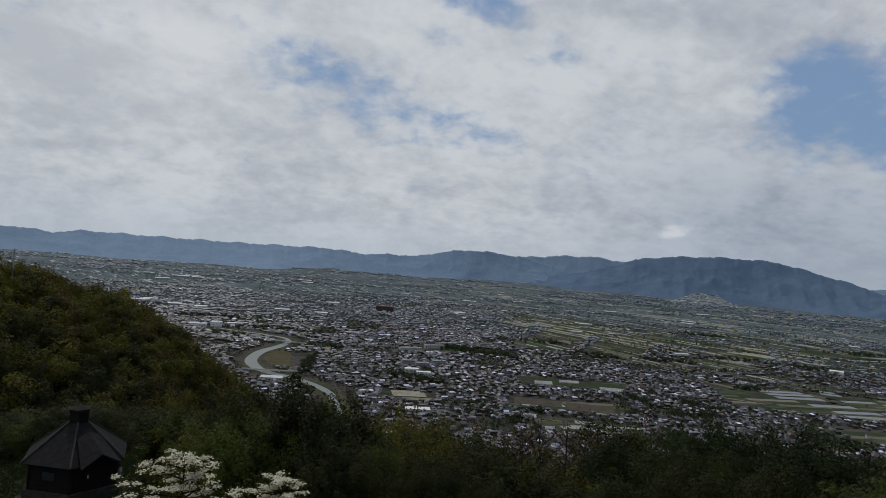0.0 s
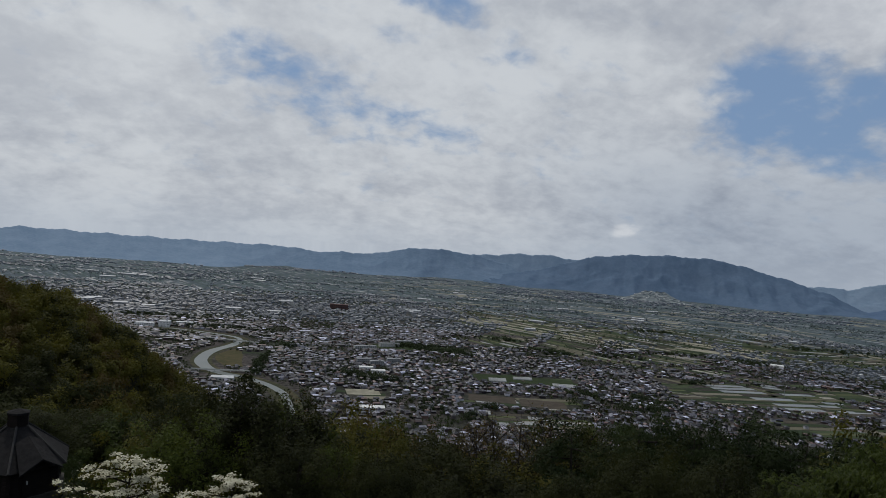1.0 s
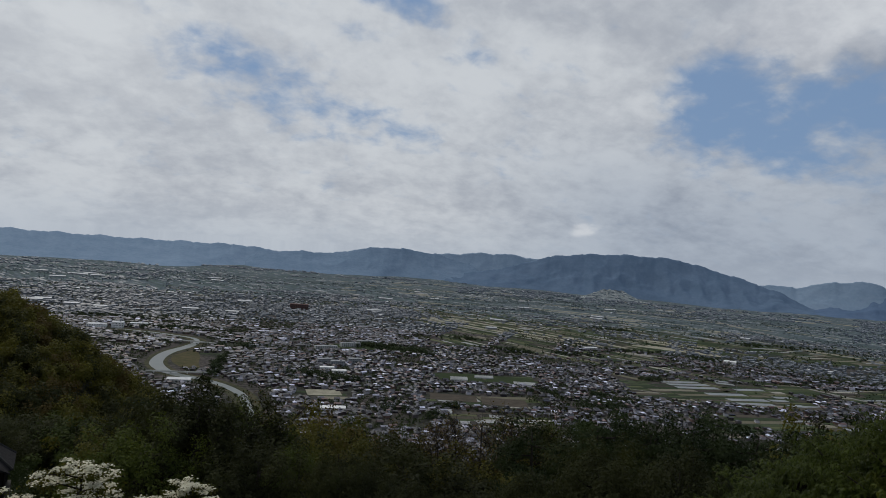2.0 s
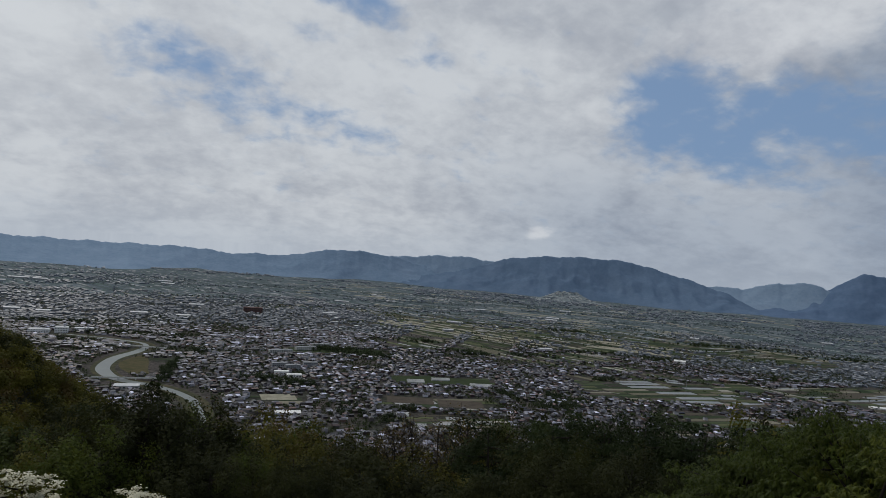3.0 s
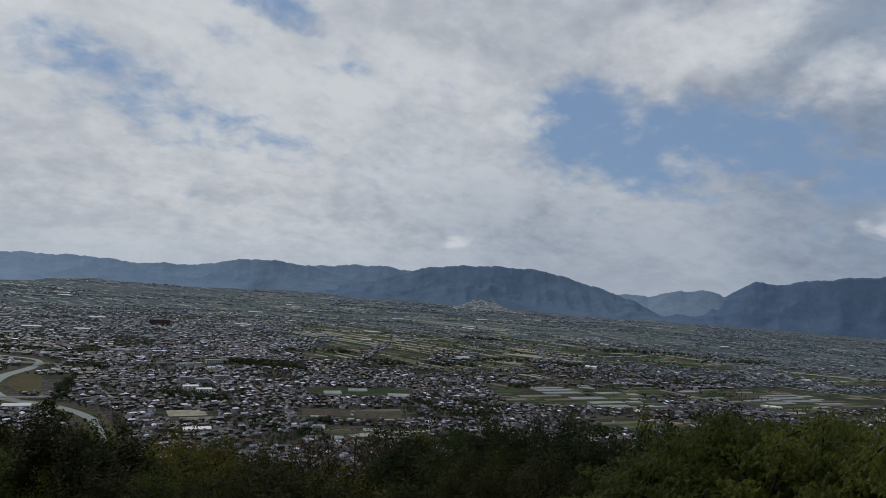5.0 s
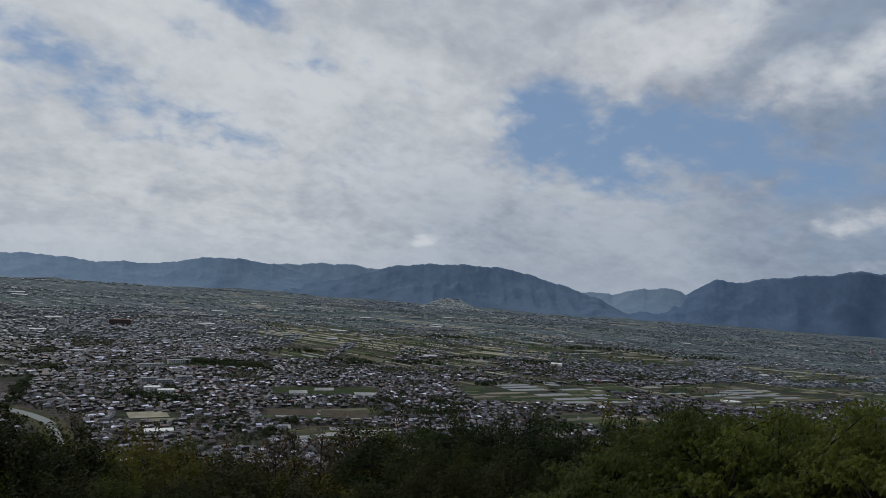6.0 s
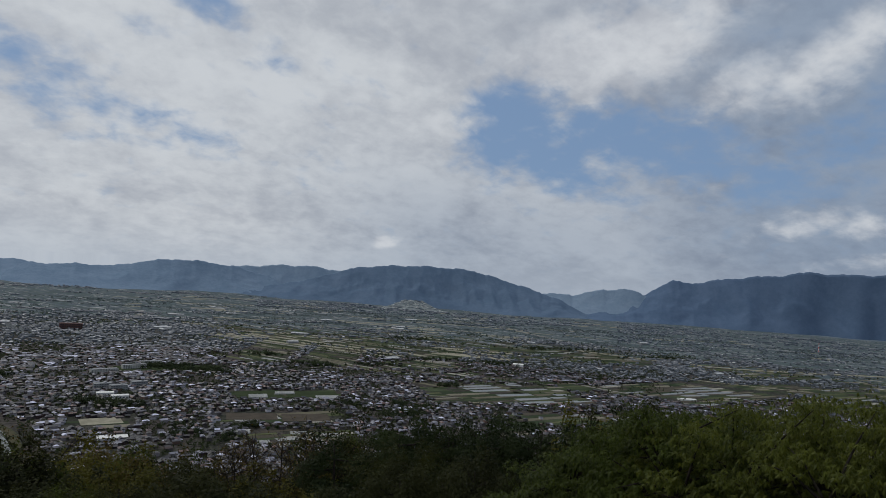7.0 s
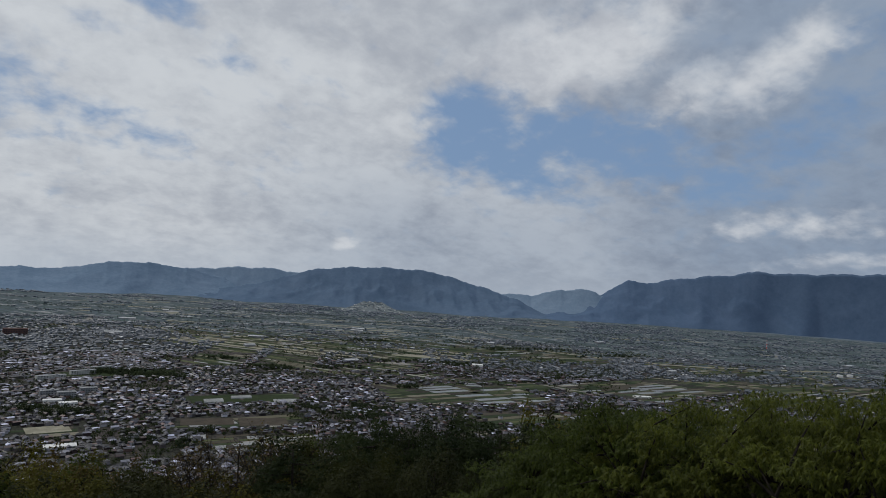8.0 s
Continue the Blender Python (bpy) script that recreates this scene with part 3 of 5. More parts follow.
def built_up(x, y):
    """How closely the plain is built over, 0 to 1."""
    d, az = np.hypot(x, y), np.degrees(np.arctan2(x, y))
    core = np.clip(1.0 - np.maximum(0, az - 4) / 22, 0.0, 1) * np.clip((2700 - d) / 700, 0, 1)
    near = np.clip((1500 - d) / 250, 0, 1) * np.clip((36 - az) / 10, 0, 1)
    village = np.where((d > 1540) & (d < 1960) & (az > 27) & (az < 48), 0.75, 0.0) + np.where((d > 1950) & (az > 40), 0.55, 0.0) + np.where((d > 3500) & (d < 4250) & (az > 9) & (az < 31), 0.8, 0.0)
    belt = (patchy(x * 0.55 + y * 0.1, y * 1.5, 170, 5) - 0.5) * 4.2 + np.interp(d, [1900, 2700], [0.38, -0.15])
    clump = np.clip((patchy(x * 0.7 + y * 0.2, y * 1.5, 150, 15, 4) - 0.42) * 5.0, 0, 1)
    spread_out = np.clip((d - 1500) / 500, 0, 1) * np.clip((az + 12) / 20, 0.25, 1)
    dense = np.clip(np.maximum(np.maximum(np.maximum(core, near) * 0.95, belt), village), 0, 1)
    return dense * (1 - spread_out * (1 - clump) * 0.75)


def garden_gap(x, y):
    """Below zero where gardens, yards and groves break the rows of houses."""
    return (patchy(x, y, 46, 8) - 0.33) * 3.0


def beyond_road(x, y):
    """The part of the plain whose plots follow the far embankment."""
    d, az = np.hypot(x, y), np.degrees(np.arctan2(x, y))
    return (az < 32) & (d > 1240) | (d > 2300)


def plots(seed, turn, here):
    """Field plots where nothing is built: long strips that lie side by side."""
    r = np.random.default_rng(seed)
    c, s = math.cos(radians(turn)), math.sin(radians(turn))
    U, W, HX, HY = [], [], [], []
    for j in range(-110, 172):
        for i in range(-60, 66):
            n = int(r.integers(2, 4))
            depth = 34.0 / n
            cut = r.uniform(0.3, 0.7) if r.random() < 0.55 else 1.0
            for k in range(n):
                for lo, hi in ((0.0, cut), (cut, 1.0)):
                    if hi - lo < 0.1:
                        continue
                    U.append(i * 92 + (lo + hi) * 46 + (j % 2) * 31)
                    W.append(j * 34 + (k + 0.5) * depth)
                    HX.append((hi - lo) * 46 - 1.2)
                    HY.append(depth / 2 - r.uniform(0.6, 1.6))
    U, W, HX, HY = (np.array(a) for a in (U, W, HX, HY))
    x, y = U * c - W * s, U * s + W * c
    ok = here(x, y)
    U, W, HX, HY, x, y = (a[ok] for a in (U, W, HX, HY, x, y))
    d, az = np.hypot(x, y), np.degrees(np.arctan2(x, y))
    ok = (d > 720) & (d < 5400) & (az > -36) & (az < 66)
    U, W, HX, HY, x, y, d = (a[ok] for a in (U, W, HX, HY, x, y, d))
    taken = (d < 2500) & ~in_open(x, y) & (built_up(x, y) > 0.42 + r.uniform(-0.12, 0.12, len(x)))
    ok = ~taken & ~near_river(x, y, 70)
    U, W, HX, HY, d = (a[ok] for a in (U, W, HX, HY, d))
    V = []
    for a, b in ((-1, -1), (1, -1), (1, 1), (-1, 1)):
        u, w = U + a * HX, W + b * HY
        px, py = spread(u * c - w * s, u * s + w * c)
        V.append(np.stack([px, py, np.clip(np.hypot(px, py) - RISE_FROM, 0, None) * RISE + 0.35], -1))
    V = np.stack(V, 1).reshape(-1, 3)
    F = np.arange(len(V)).reshape(-1, 4).tolist()
    wet = (r.random(len(F)) < np.where(d > 1700, 0.05, 0.03)).astype(int)
    # beyond about 2300 the plots take the colours with haze painted in
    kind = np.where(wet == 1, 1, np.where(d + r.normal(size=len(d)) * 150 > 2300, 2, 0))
    ob = new("fields", mesh_from("fields", V, F, [M_FIELD, M_PADDY, M_FIELD_HAZED], kind))
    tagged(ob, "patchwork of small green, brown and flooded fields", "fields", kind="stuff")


plots(11, -55, beyond_road)
plots(12, 8, lambda x, y: ~beyond_road(x, y))


def house_stuff(x, y, turn, w, l, h, rise, ridge):
    """Walls and roofs of many houses at once: verts, faces, material index."""
    n = len(x)
    c, s = np.cos(turn), np.sin(turn)
    z = np.clip(np.hypot(x, y) - RISE_FROM, 0, None) * RISE

    def place(a, b, zz):
        return np.stack([x + a * c - b * s, y + a * s + b * c, z + zz], -1)
    o = 0.6
    V = [place(sx * l / 2, sy * w / 2, zz) for zz in (np.zeros(n), h) for sx, sy in ((-1, -1), (1, -1), (1, 1), (-1, 1))]
    V += [place(sx * (l / 2 + o), sy * (w / 2 + o), h) for sx, sy in ((-1, -1), (1, -1), (1, 1), (-1, 1))]
    V += [place(sx * ridge, 0 * l, h + rise) for sx in (-1, 1)]
    V = np.stack(V, 1).reshape(-1, 3)
    q = [(0, 1, 5, 4), (1, 2, 6, 5), (2, 3, 7, 6), (3, 0, 4, 7), (8, 9, 13, 12), (10, 11, 12, 13), (9, 10, 13), (11, 8, 12)]
    F = [tuple(i * 14 + k for k in f) for i in range(n) for f in q]
    return V, F, np.tile([0, 0, 0, 0, 1, 1, 1, 1], n)


def scatter_town():
    r = np.random.default_rng(21)
    rows = []
    for lo, hi, step in ((640, 1650, 8.9), (1650, 2700, 11.5), (2700, 4700, 19.0)):
        g = np.arange(-hi, hi, step)
        X, Y = np.meshgrid(g, g)
        x, y = X.ravel(), Y.ravel()
        k = radians(18)
        x, y = x * math.cos(k) - y * math.sin(k), x * math.sin(k) + y * math.cos(k)
        x, y = x + (patchy(x, y, 330, 31, 1) - 0.5) * 110, y + (patchy(x, y, 300, 32, 1) - 0.5) * 110      # bend the rows
        x, y = x + r.normal(0, step * 0.36, x.size), y + r.normal(0, step * 0.36, x.size)
        d, az = np.hypot(x, y), np.degrees(np.arctan2(x, y))
        ok = (d > lo) & (d <= hi) & (az > -36) & (az < 66)
        x, y, d = x[ok], y[ok], d[ok]
        ok = (r.random(x.size) < built_up(x, y) * 1.0 - 0.1) & ~in_open(x, y, 4) & (garden_gap(x, y) > r.uniform(-0.25, 0.25, x.size))
        x, y = x[ok], y[ok]
        ok = ~near_river(x, y, 30)
        rows.append(np.column_stack([x[ok], y[ok]]))
    P = np.column_stack(spread(*np.vstack(rows).T))
    n = len(P)
    turn = (patchy(P[:, 0], P[:, 1], 420, 3, 2) - 0.5) * 1.6 + r.integers(0, 2, n) * np.pi / 2 + 0.3
    w, l = r.uniform(5.4, 8.0, n), r.uniform(7.6, 12.6, n)
    h = r.choice([2.8, 3.0, 4.6, 5.0, 5.3], n)
    rise = r.uniform(1.3, 2.3, n)
    ridge = np.where(r.random(n) < 0.5, l / 2 + 0.6, np.maximum(l / 2 - w / 2, 0.6))
    big = (r.random(n) < 0.09) & (np.hypot(*P.T) > 1700)
    w, l = np.where(big, r.uniform(9, 16, n), w), np.where(big, r.uniform(16, 38, n), l)
    h, rise = np.where(big, r.uniform(3.5, 6.5, n), h), np.where(big, 0.8, rise)
    ridge = np.where(big, l / 2 - 3, ridge)
    return P, turn, w, l, h, rise, ridge


TOWN = scatter_town()
ORDER = np.argsort(np.hypot(*TOWN[0].T))
NEAR, REST = ORDER[:300], ORDER[300:]
REST_D = np.hypot(*TOWN[0][REST].T)


def town_part(sel, label, mats):
    V, F, K = house_stuff(TOWN[0][sel, 0], TOWN[0][sel, 1], *(a[sel] for a in TOWN[1:]))
    tagged(new("town_houses", mesh_from("town_houses", V, F, mats, K)), label, "houses", kind="stuff")


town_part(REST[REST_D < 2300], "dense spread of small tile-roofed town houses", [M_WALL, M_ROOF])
# the two farther parts use the colours with painted haze
town_part(REST[(REST_D >= 2300) & (REST_D < 3300)], "distant hazy grey spread of houses and sheds", [M_WALL_HAZED, M_ROOF_HAZED])
town_part(REST[REST_D >= 3300], "farthest hazy pale scatter of houses and sheds", [M_WALL_FAR_HAZED, M_ROOF_FAR_HAZED])


def slab_roof(l, w, z, rise, ridge, over=0.55, thick=0.22):
    """A pitched roof with thickness: eaves all round, ridge along x."""
    a, b = l / 2 + over, w / 2 + over
    r = min(ridge, a)
    V = []
    for dz in (0, thick):
        V += [(-a, -b, z + dz), (a, -b, z + dz), (a, b, z + dz), (-a, b, z + dz), (-r, 0, z + rise + dz), (r, 0, z + rise + dz)]
    top = [(6, 7, 11, 10), (8, 9, 10, 11), (7, 8, 11), (9, 6, 10)]
    under = [(3, 2, 1, 0)]
    rim = [(0, 1, 7, 6), (1, 2, 8, 7), (2, 3, 9, 8), (3, 0, 6, 9)]
    return V, top + under + rim


def house(k):
    """A two-storey house: walls, roof, porch, windows with frames and a door."""
    g = np.random.default_rng(300 + k)
    w, l, h = g.uniform(5.8, 8.0), g.uniform(8.2, 12.4), (5.1 if k % 3 else 2.9)
    hip = k % 2
    label = ("two-storey house" if h > 4 else "low house") + (" with a hipped tile roof" if hip else " with a gabled tile roof") + " in the town"
    root = empty("house", Matrix(), label, "house", "houses of the near town")
    rise = g.uniform(1.3, 1.9)
    ridge = l / 2 - w / 2 * 0.8 if hip else l / 2 + 0.55
    part("wall", mesh_from("wall", *box(0, 0, -0.3, l, w, h + 0.3), [M_WALL_ONE]), root)
    part("roof", mesh_from("roof", *slab_roof(l, w, h - 0.05, rise, ridge), [M_ROOF_ONE]), root)
    if h > 4:
        part("porch_roof", mesh_from("porch_roof", *join([box(l * 0.12, -w / 2 - 0.6, 2.7, l * 0.6, 1.25, 0.16)]), [M_ROOF_ONE]), root)
    for z in ((0.9, 3.6) if h > 4 else (0.9,)):
        for x in (-l * 0.28, l * 0.22):
            part("window", mesh_from("window", *box(x, -w / 2 - 0.03, z, 1.7, 0.1, 1.2), [M_GLASS_DARK]), root)
    part("window", mesh_from("window", *box(l / 2 + 0.03, 0.3, h - 2.0, 0.1, 1.5, 1.1), [M_GLASS_DARK]), root)
    part("door", mesh_from("door", *box(-l * 0.02, -w / 2 - 0.04, 0, 1.0, 0.1, 2.05), [M_TIMBER]), root)
    return root


HOUSES = [house(k) for k in range(8)]
for q, i in enumerate(NEAR):
    x, y = TOWN[0][i]
    m = pose(x, y, float(height(x, y)), 0, 0, math.degrees(TOWN[1][i]) + (180 if q % 3 == 0 else 0))
    if q < 8:
        HOUSES[q].matrix_basis = m
    else:
        copy_thing(HOUSES[(q * 5 + q // 7) % 8], m)


# ---- larger buildings ----
def block(name, label, cx, cy, lx, ly, h, turn, wall, roof, floors=3, bays=8, category="building", pitched=0.0):
    """A long building with window bays on its two long sides."""
    px, py = (float(q) for q in spread(cx, cy))
    k = px / cx
    lx, ly, h = lx * k, ly * k, h * k
    root = empty(name, pose(px, py, max(0, math.hypot(px, py) - RISE_FROM) * RISE, 0, 0, turn), label, category)
    part("wall", mesh_from("wall", *box(0, 0, -0.5, lx, ly, h + 0.5), [wall]), root)
    if pitched:
        part("roof", mesh_from("roof", *slab_roof(lx, ly, h, pitched, lx / 2 + 0.5), [roof]), root)
    else:
        part("roof", mesh_from("roof", *join([box(0, 0, h, lx + 0.5, ly + 0.5, 0.35), box(lx * 0.2, 0, h + 0.35, 4, min(4, ly * 0.6), 2.0)]), [roof]), root)
    step = lx / max(bays, 1)
    for f in range(floors):
        for b in range(bays):
            z = (f + 0.3) * h / floors
            part("window", mesh_from("window", *box(-lx / 2 + (b + 0.5) * step, -ly / 2 - 0.05, z, step * 0.5, 0.14, h / floors * 0.36), [M_GLASS_DARK]), root)
    return root


for cx, cy, lx in ((-48, 1262, 44), (-2, 1318, 42), (28, 1366, 36)):
    block("apartment_block", "long pale concrete apartment block by a grove", cx, cy, lx, 10, 7.5, 22, M_CONCRETE, M_GREY_ROOF, 4, 10)
for cx, cy in ((-43, 1113), (-20, 1098), (8, 1131)):
    block("apartment_block", "grey flat-roofed housing block in the town", cx, cy, 24, 10, 8.5, 14, M_GREY_ROOF, M_GREY_ROOF, 3, 7)
for cx, cy, lx, ly, h in ((-505, 1370, 34, 22, 8), (-472, 1390, 22, 26, 11), (-444, 1430, 34, 18, 6)):
    block("factory_building", "white flat-roofed factory block near the river", cx, cy, lx, ly, h, 12, M_WHITE, M_METAL_ROOF, 3, 8)
block("riverside_hall", "low pale hall beside the river weir", -226, 912, 30, 16, 5, 8, M_CONCRETE, M_METAL_ROOF, 1, 6, pitched=1.5)
block("storage_shed", "long shed with a bright white metal roof", -16, 800, 30, 13, 4, 6, M_WHITE, M_WHITE, 1, 5, pitched=2.0)
for cx, cy in ((-36, 1052), (-16, 1030)):
    block("warehouse", "warehouse with a bright white metal roof", cx, cy, 22, 11, 6, 10, M_WHITE, M_WHITE, 1, 5, pitched=1.6)
block("storage_shed", "white-roofed shed among the paddies", 995, 968, 34, 15, 2.6, -16, M_WHITE, M_WHITE, 1, 0, pitched=1.6)
block("civic_hall", "bright white hall standing among trees", 869, 1401, 26, 14, 6, -30, M_WHITE, M_WHITE, 1, 0, pitched=3.0)
block("shopping_hall", "wide red-brown building in the far town", -166, 2005, 54, 26, 15, 8, M_BRICK_RED, M_BRICK_RED, 3, 10)
for cx, cy, h in ((-282, 1914, 30), (-262, 1890, 24), (-300, 1960, 34), (-215, 1935, 22)):
    block("apartment_tower", "tall grey apartment tower in the far town", cx, cy, 10, 9, h * 0.5, 10, M_CONCRETE, M_GREY_ROOF, 8, 4)
FAR_HALLS = [(-1121, 2802, 70, 26), (-1040, 2790, 50, 22), (-657, 3152, 60, 24), (-702, 1732, 34, 18), (-626, 1712, 30, 18), (-430, 1790, 40, 18),
             (-320, 1780, 34, 16), (388, 1803, 30, 14), (567, 1499, 36, 16), (700, 2650, 50, 22), (1180, 2900, 60, 24), (1900, 2100, 50, 20), (2446, 1391, 50, 24), (1433, 1290, 30, 16)]
for cx, cy, lx, ly in FAR_HALLS:
    block("industrial_hall", "industrial hall with a pale metal roof", cx, cy, lx, ly, 5, 12, M_GREY_ROOF, M_METAL_ROOF, 1, 0, pitched=2.5)

hall_rng = np.random.default_rng(64)
for k in range(15):
    d, az = hall_rng.uniform(1750, 3300), radians(hall_rng.uniform(-26, 34))
    block("industrial_hall", "industrial hall with a pale metal roof", d * math.sin(az), d * math.cos(az), hall_rng.uniform(24, 56), 17, 4.5, -math.degrees(az) + hall_rng.uniform(-14, 14), M_GREY_ROOF, M_METAL_ROOF, 1, 0, pitched=2.5)

for x in (2030, 2082):
    px, py = (float(q) for q in spread(x, 1176))
    root = empty("storage_tank", pose(px, py, float(height(px, py))), "round white storage tank", "tank")
    V, F = tube([(0, 0, -0.5), (0, 0, 8), (0, 0, 8.1)], [11, 11, 10.3], 28)
    part("shell", mesh_from("shell", V, F, [M_WHITE], smooth=False), root)
    V, F = tube([(0, 0, 8), (0, 0, 9.3), (0, 0, 9.9)], [10.6, 6, 1], 28)
    part("lid", mesh_from("lid", V, F, [M_METAL_ROOF]), root)
px, py = (float(q) for q in spread(2835, 1988))
root = empty("radio_mast", pose(px, py, float(height(px, py))), "slim red and white radio mast", "mast")
M_RED = surface("red_paint", (0.5, 0.06, 0.05), (0.6, 0.09, 0.07), 0.3, 0.6)
for k in range(5):
    part("section", mesh_from("section", *tube([(0, 0, k * 9.0), (0, 0, k * 9.0 + 9)], [2.4 - 0.35 * k, 2.1 - 0.35 * k], 6), [M_WHITE if k % 2 else M_RED]), root)


def bridge(label, a, b, width, z, piers):
    """A flat road bridge with parapets on piers."""
    a, b = (Vector((*(float(q) for q in spread(*p)), 0)) for p in (a, b))
    mid, span = (a + b) / 2, (b - a)
    root = empty("bridge", pose(mid.x, mid.y, 0, 0, 0, math.degrees(math.atan2(span.y, span.x))), label, "bridge")
    L = span.length
    part("deck", mesh_from("deck", *box(0, 0, z, L, width, 0.9), [M_CONCRETE]), root)
    for s in (-1, 1):
        part("parapet", mesh_from("parapet", *box(0, s * (width / 2 - 0.2), z + 0.9, L, 0.3, 1.0), [M_CONCRETE]), root)
    for k in range(piers):
        part("pier", mesh_from("pier", *box((k + 0.5) / piers * L - L / 2, 0, -0.5, 1.6, width * 0.8, z + 0.5), [M_CONCRETE]), root)


bridge("low road bridge over the upper river", (-372, 1262), (-246, 1236), 8, 4, 4)
bridge("concrete weir bridge across the river", (-285, 962), (-196, 972), 6, 3, 4)
bridge("long bridge over a dry riverbed", (1440, 1500), (1700, 1360), 9, 6, 8)

# ---- roads, explicit fields and paddies ----
M_SOIL = surface("tilled_brown_soil", (0.05, 0.042, 0.033), (0.075, 0.063, 0.05), 0.05, 0.95)
M_GRASS = surface("green_crop", (0.018, 0.03, 0.011), (0.032, 0.045, 0.017), 0.06, 0.95)
M_STUBBLE = surface("dry_stubble", (0.19, 0.18, 0.135), (0.3, 0.285, 0.225), 0.05, 0.95)


def lane(name, label, pts, width, mat, z=0.45):
    V, F = strip(smooth_line(pts, 6), width, z)
    tagged(new(name, mesh_from(name, V, F, [mat])), label, name, kind="structure")


lane("road", "pale road crossing the fields", [(690, 1480), (760, 1370), (824, 1262), (880, 1100), (935, 985), (1000, 860)], 14, M_ROAD)
lane("road", "riverside road on the embankment", [(-186, 985), (-150, 960), (-105, 900), (-78, 840), (-60, 780)], 7, M_ROAD)
lane("road", "lane along the foot of the hill", [(-400, 1180), (-372, 1080), (-338, 1000), (-290, 930), (-240, 880)], 6, M_ROAD)
lane("road", "field lane beside the crops", [(100, 1108), (180, 1118), (300, 1100), (420, 1060), (520, 1010)], 5, M_ROAD)
lane("road", "curving embanked road in the far plain", [(-150, 2110), (-85, 2167), (-61, 2257), (-12, 2552), (13, 2696), (-15, 2821), (-70, 2859)], 32, M_ROAD)
lane("road", "long pale road across the far fields", [(1606, 2790), (1524, 2185), (1569, 1732), (1692, 1522)], 26, M_ROAD)
lane("road", "grassy lane beside the far paddies", [(1240, 1230), (1303, 1169), (1380, 1100), (1457, 1039)], 16, M_STUBBLE, 0.5)
lane("river_meadow", "brown-green grass meadow inside the river bend", [(-268, 1170), (-266, 1120), (-258, 1070), (-238, 1020), (-212, 985)], [8, 16, 24, 34, 40, 44, 50, 54, 58, 60, 60, 60, 58, 56, 54, 50, 46, 42, 38, 34, 28, 22, 16, 12, 8], M_MEADOW, 0.4)
lane("road", "country road through distant fields", [(1300, 3050), (1560, 2740), (1530, 2400), (1504, 2200), (1480, 1900)], 16, M_ROAD)
lane("road", "broad pale embankment road", [(120, 2020), (240, 1900), (330, 1790), (450, 1650), (560, 1550), (700, 1440)], 34, M_ROAD)
lane("riverbed", "dry stony riverbed in the far plain", [(2300, 1250), (1900, 1340), (1640, 1420), (1500, 1560), (1350, 1800)], 60, M_STUBBLE, 0.42)


def plot(label, cx, cy, lx, ly, turn, mat, z=0.55):
    v, f = box(cx, cy, z - 0.5, lx, ly, 0.5, radians(turn))
    v = [(*(float(q) for q in spread(p[0], p[1])), p[2]) for p in v]
    v = [(p[0], p[1], p[2] + max(0.0, math.hypot(p[0], p[1]) - RISE_FROM) * RISE) for p in v]
    tagged(new("field", mesh_from("field", v, f, [mat])), label, "field", kind="structure")


plot("tilled brown field at the town edge", 148, 902, 66, 40, -6, M_SOIL)
plot("tilled brown field at the town edge", 218, 888, 64, 46, -8, M_SOIL)
plot("green crop field", 182, 1058, 74, 52, 0, M_GRASS)
plot("green crop field", 266, 1054, 84, 54, -4, M_GRASS)
plot("brown sports ground", -32, 893, 46, 34, 10, M_STUBBLE)
plot("dark green lawn beside apartment blocks", 60, 1322, 190, 60, 6, M_GRASS)
PADDIES = [(195, 805, 30, 15, -7), (171, 778, 27, 13, 12), (198, 774, 25, 17, -7), (139, 768, 22, 17, 2), (141, 742, 20, 14, -14), (168, 750, 24, 16, 0), (226, 790, 22, 15, -7),
           (603, 1127, 82, 15, 9), (609, 1106, 86, 16, 10), (612, 1080, 84, 17, 7), (703, 1159, 33, 17, -20), (698, 1136, 32, 17, -20),
           (639, 1034, 76, 18, 6), (655, 996, 76, 17, 7), (650, 966, 64, 16, 4), (741, 1031, 34, 15, 2), (722, 968, 30, 16, 4), (716, 1004, 34, 14, 4),
           (1043, 1039, 112, 12, 13), (1150, 1093, 92, 14, 9), (1140, 1066, 97, 15, 7), (1148, 1036, 112, 16, 7), (1063, 1012, 72, 15, 2), (1190, 1010, 80, 14, 6)]
for cx, cy, lx, ly, t in PADDIES:
    plot("flooded paddy mirroring the grey sky", cx, cy, lx, ly, t, M_PADDY, 0.62)
for k in range(26):
    u = k / 25
    x, y = 170 + 420 * u, 1960 - 480 * u
    plot("pale stubble field strip", x + 42 * (k % 4) - 20, y + 30 * (k % 4), 96, 22, -55, M_STUBBLE if k % 4 else M_GRASS)

for k in range(34):
    d, az = hall_rng.uniform(1750, 3300), radians(hall_rng.uniform(4, 40))
    plot("long pale dry field strip", d * math.sin(az), d * math.cos(az), hall_rng.uniform(90, 240), hall_rng.uniform(14, 34), -math.degrees(az) - hall_rng.uniform(0, 14), M_STUBBLE, 0.7)


for k in range(64):
    d, az = hall_rng.uniform(3000, 4250), radians(hall_rng.uniform(-4, 58))
    plot("distant pale strip of dry and flooded fields", d * math.sin(az), d * math.cos(az), hall_rng.uniform(50, 190), hall_rng.uniform(24, 60), -math.degrees(az) - hall_rng.uniform(-6, 10), M_STUBBLE if k % 3 else M_PADDY, 0.7)


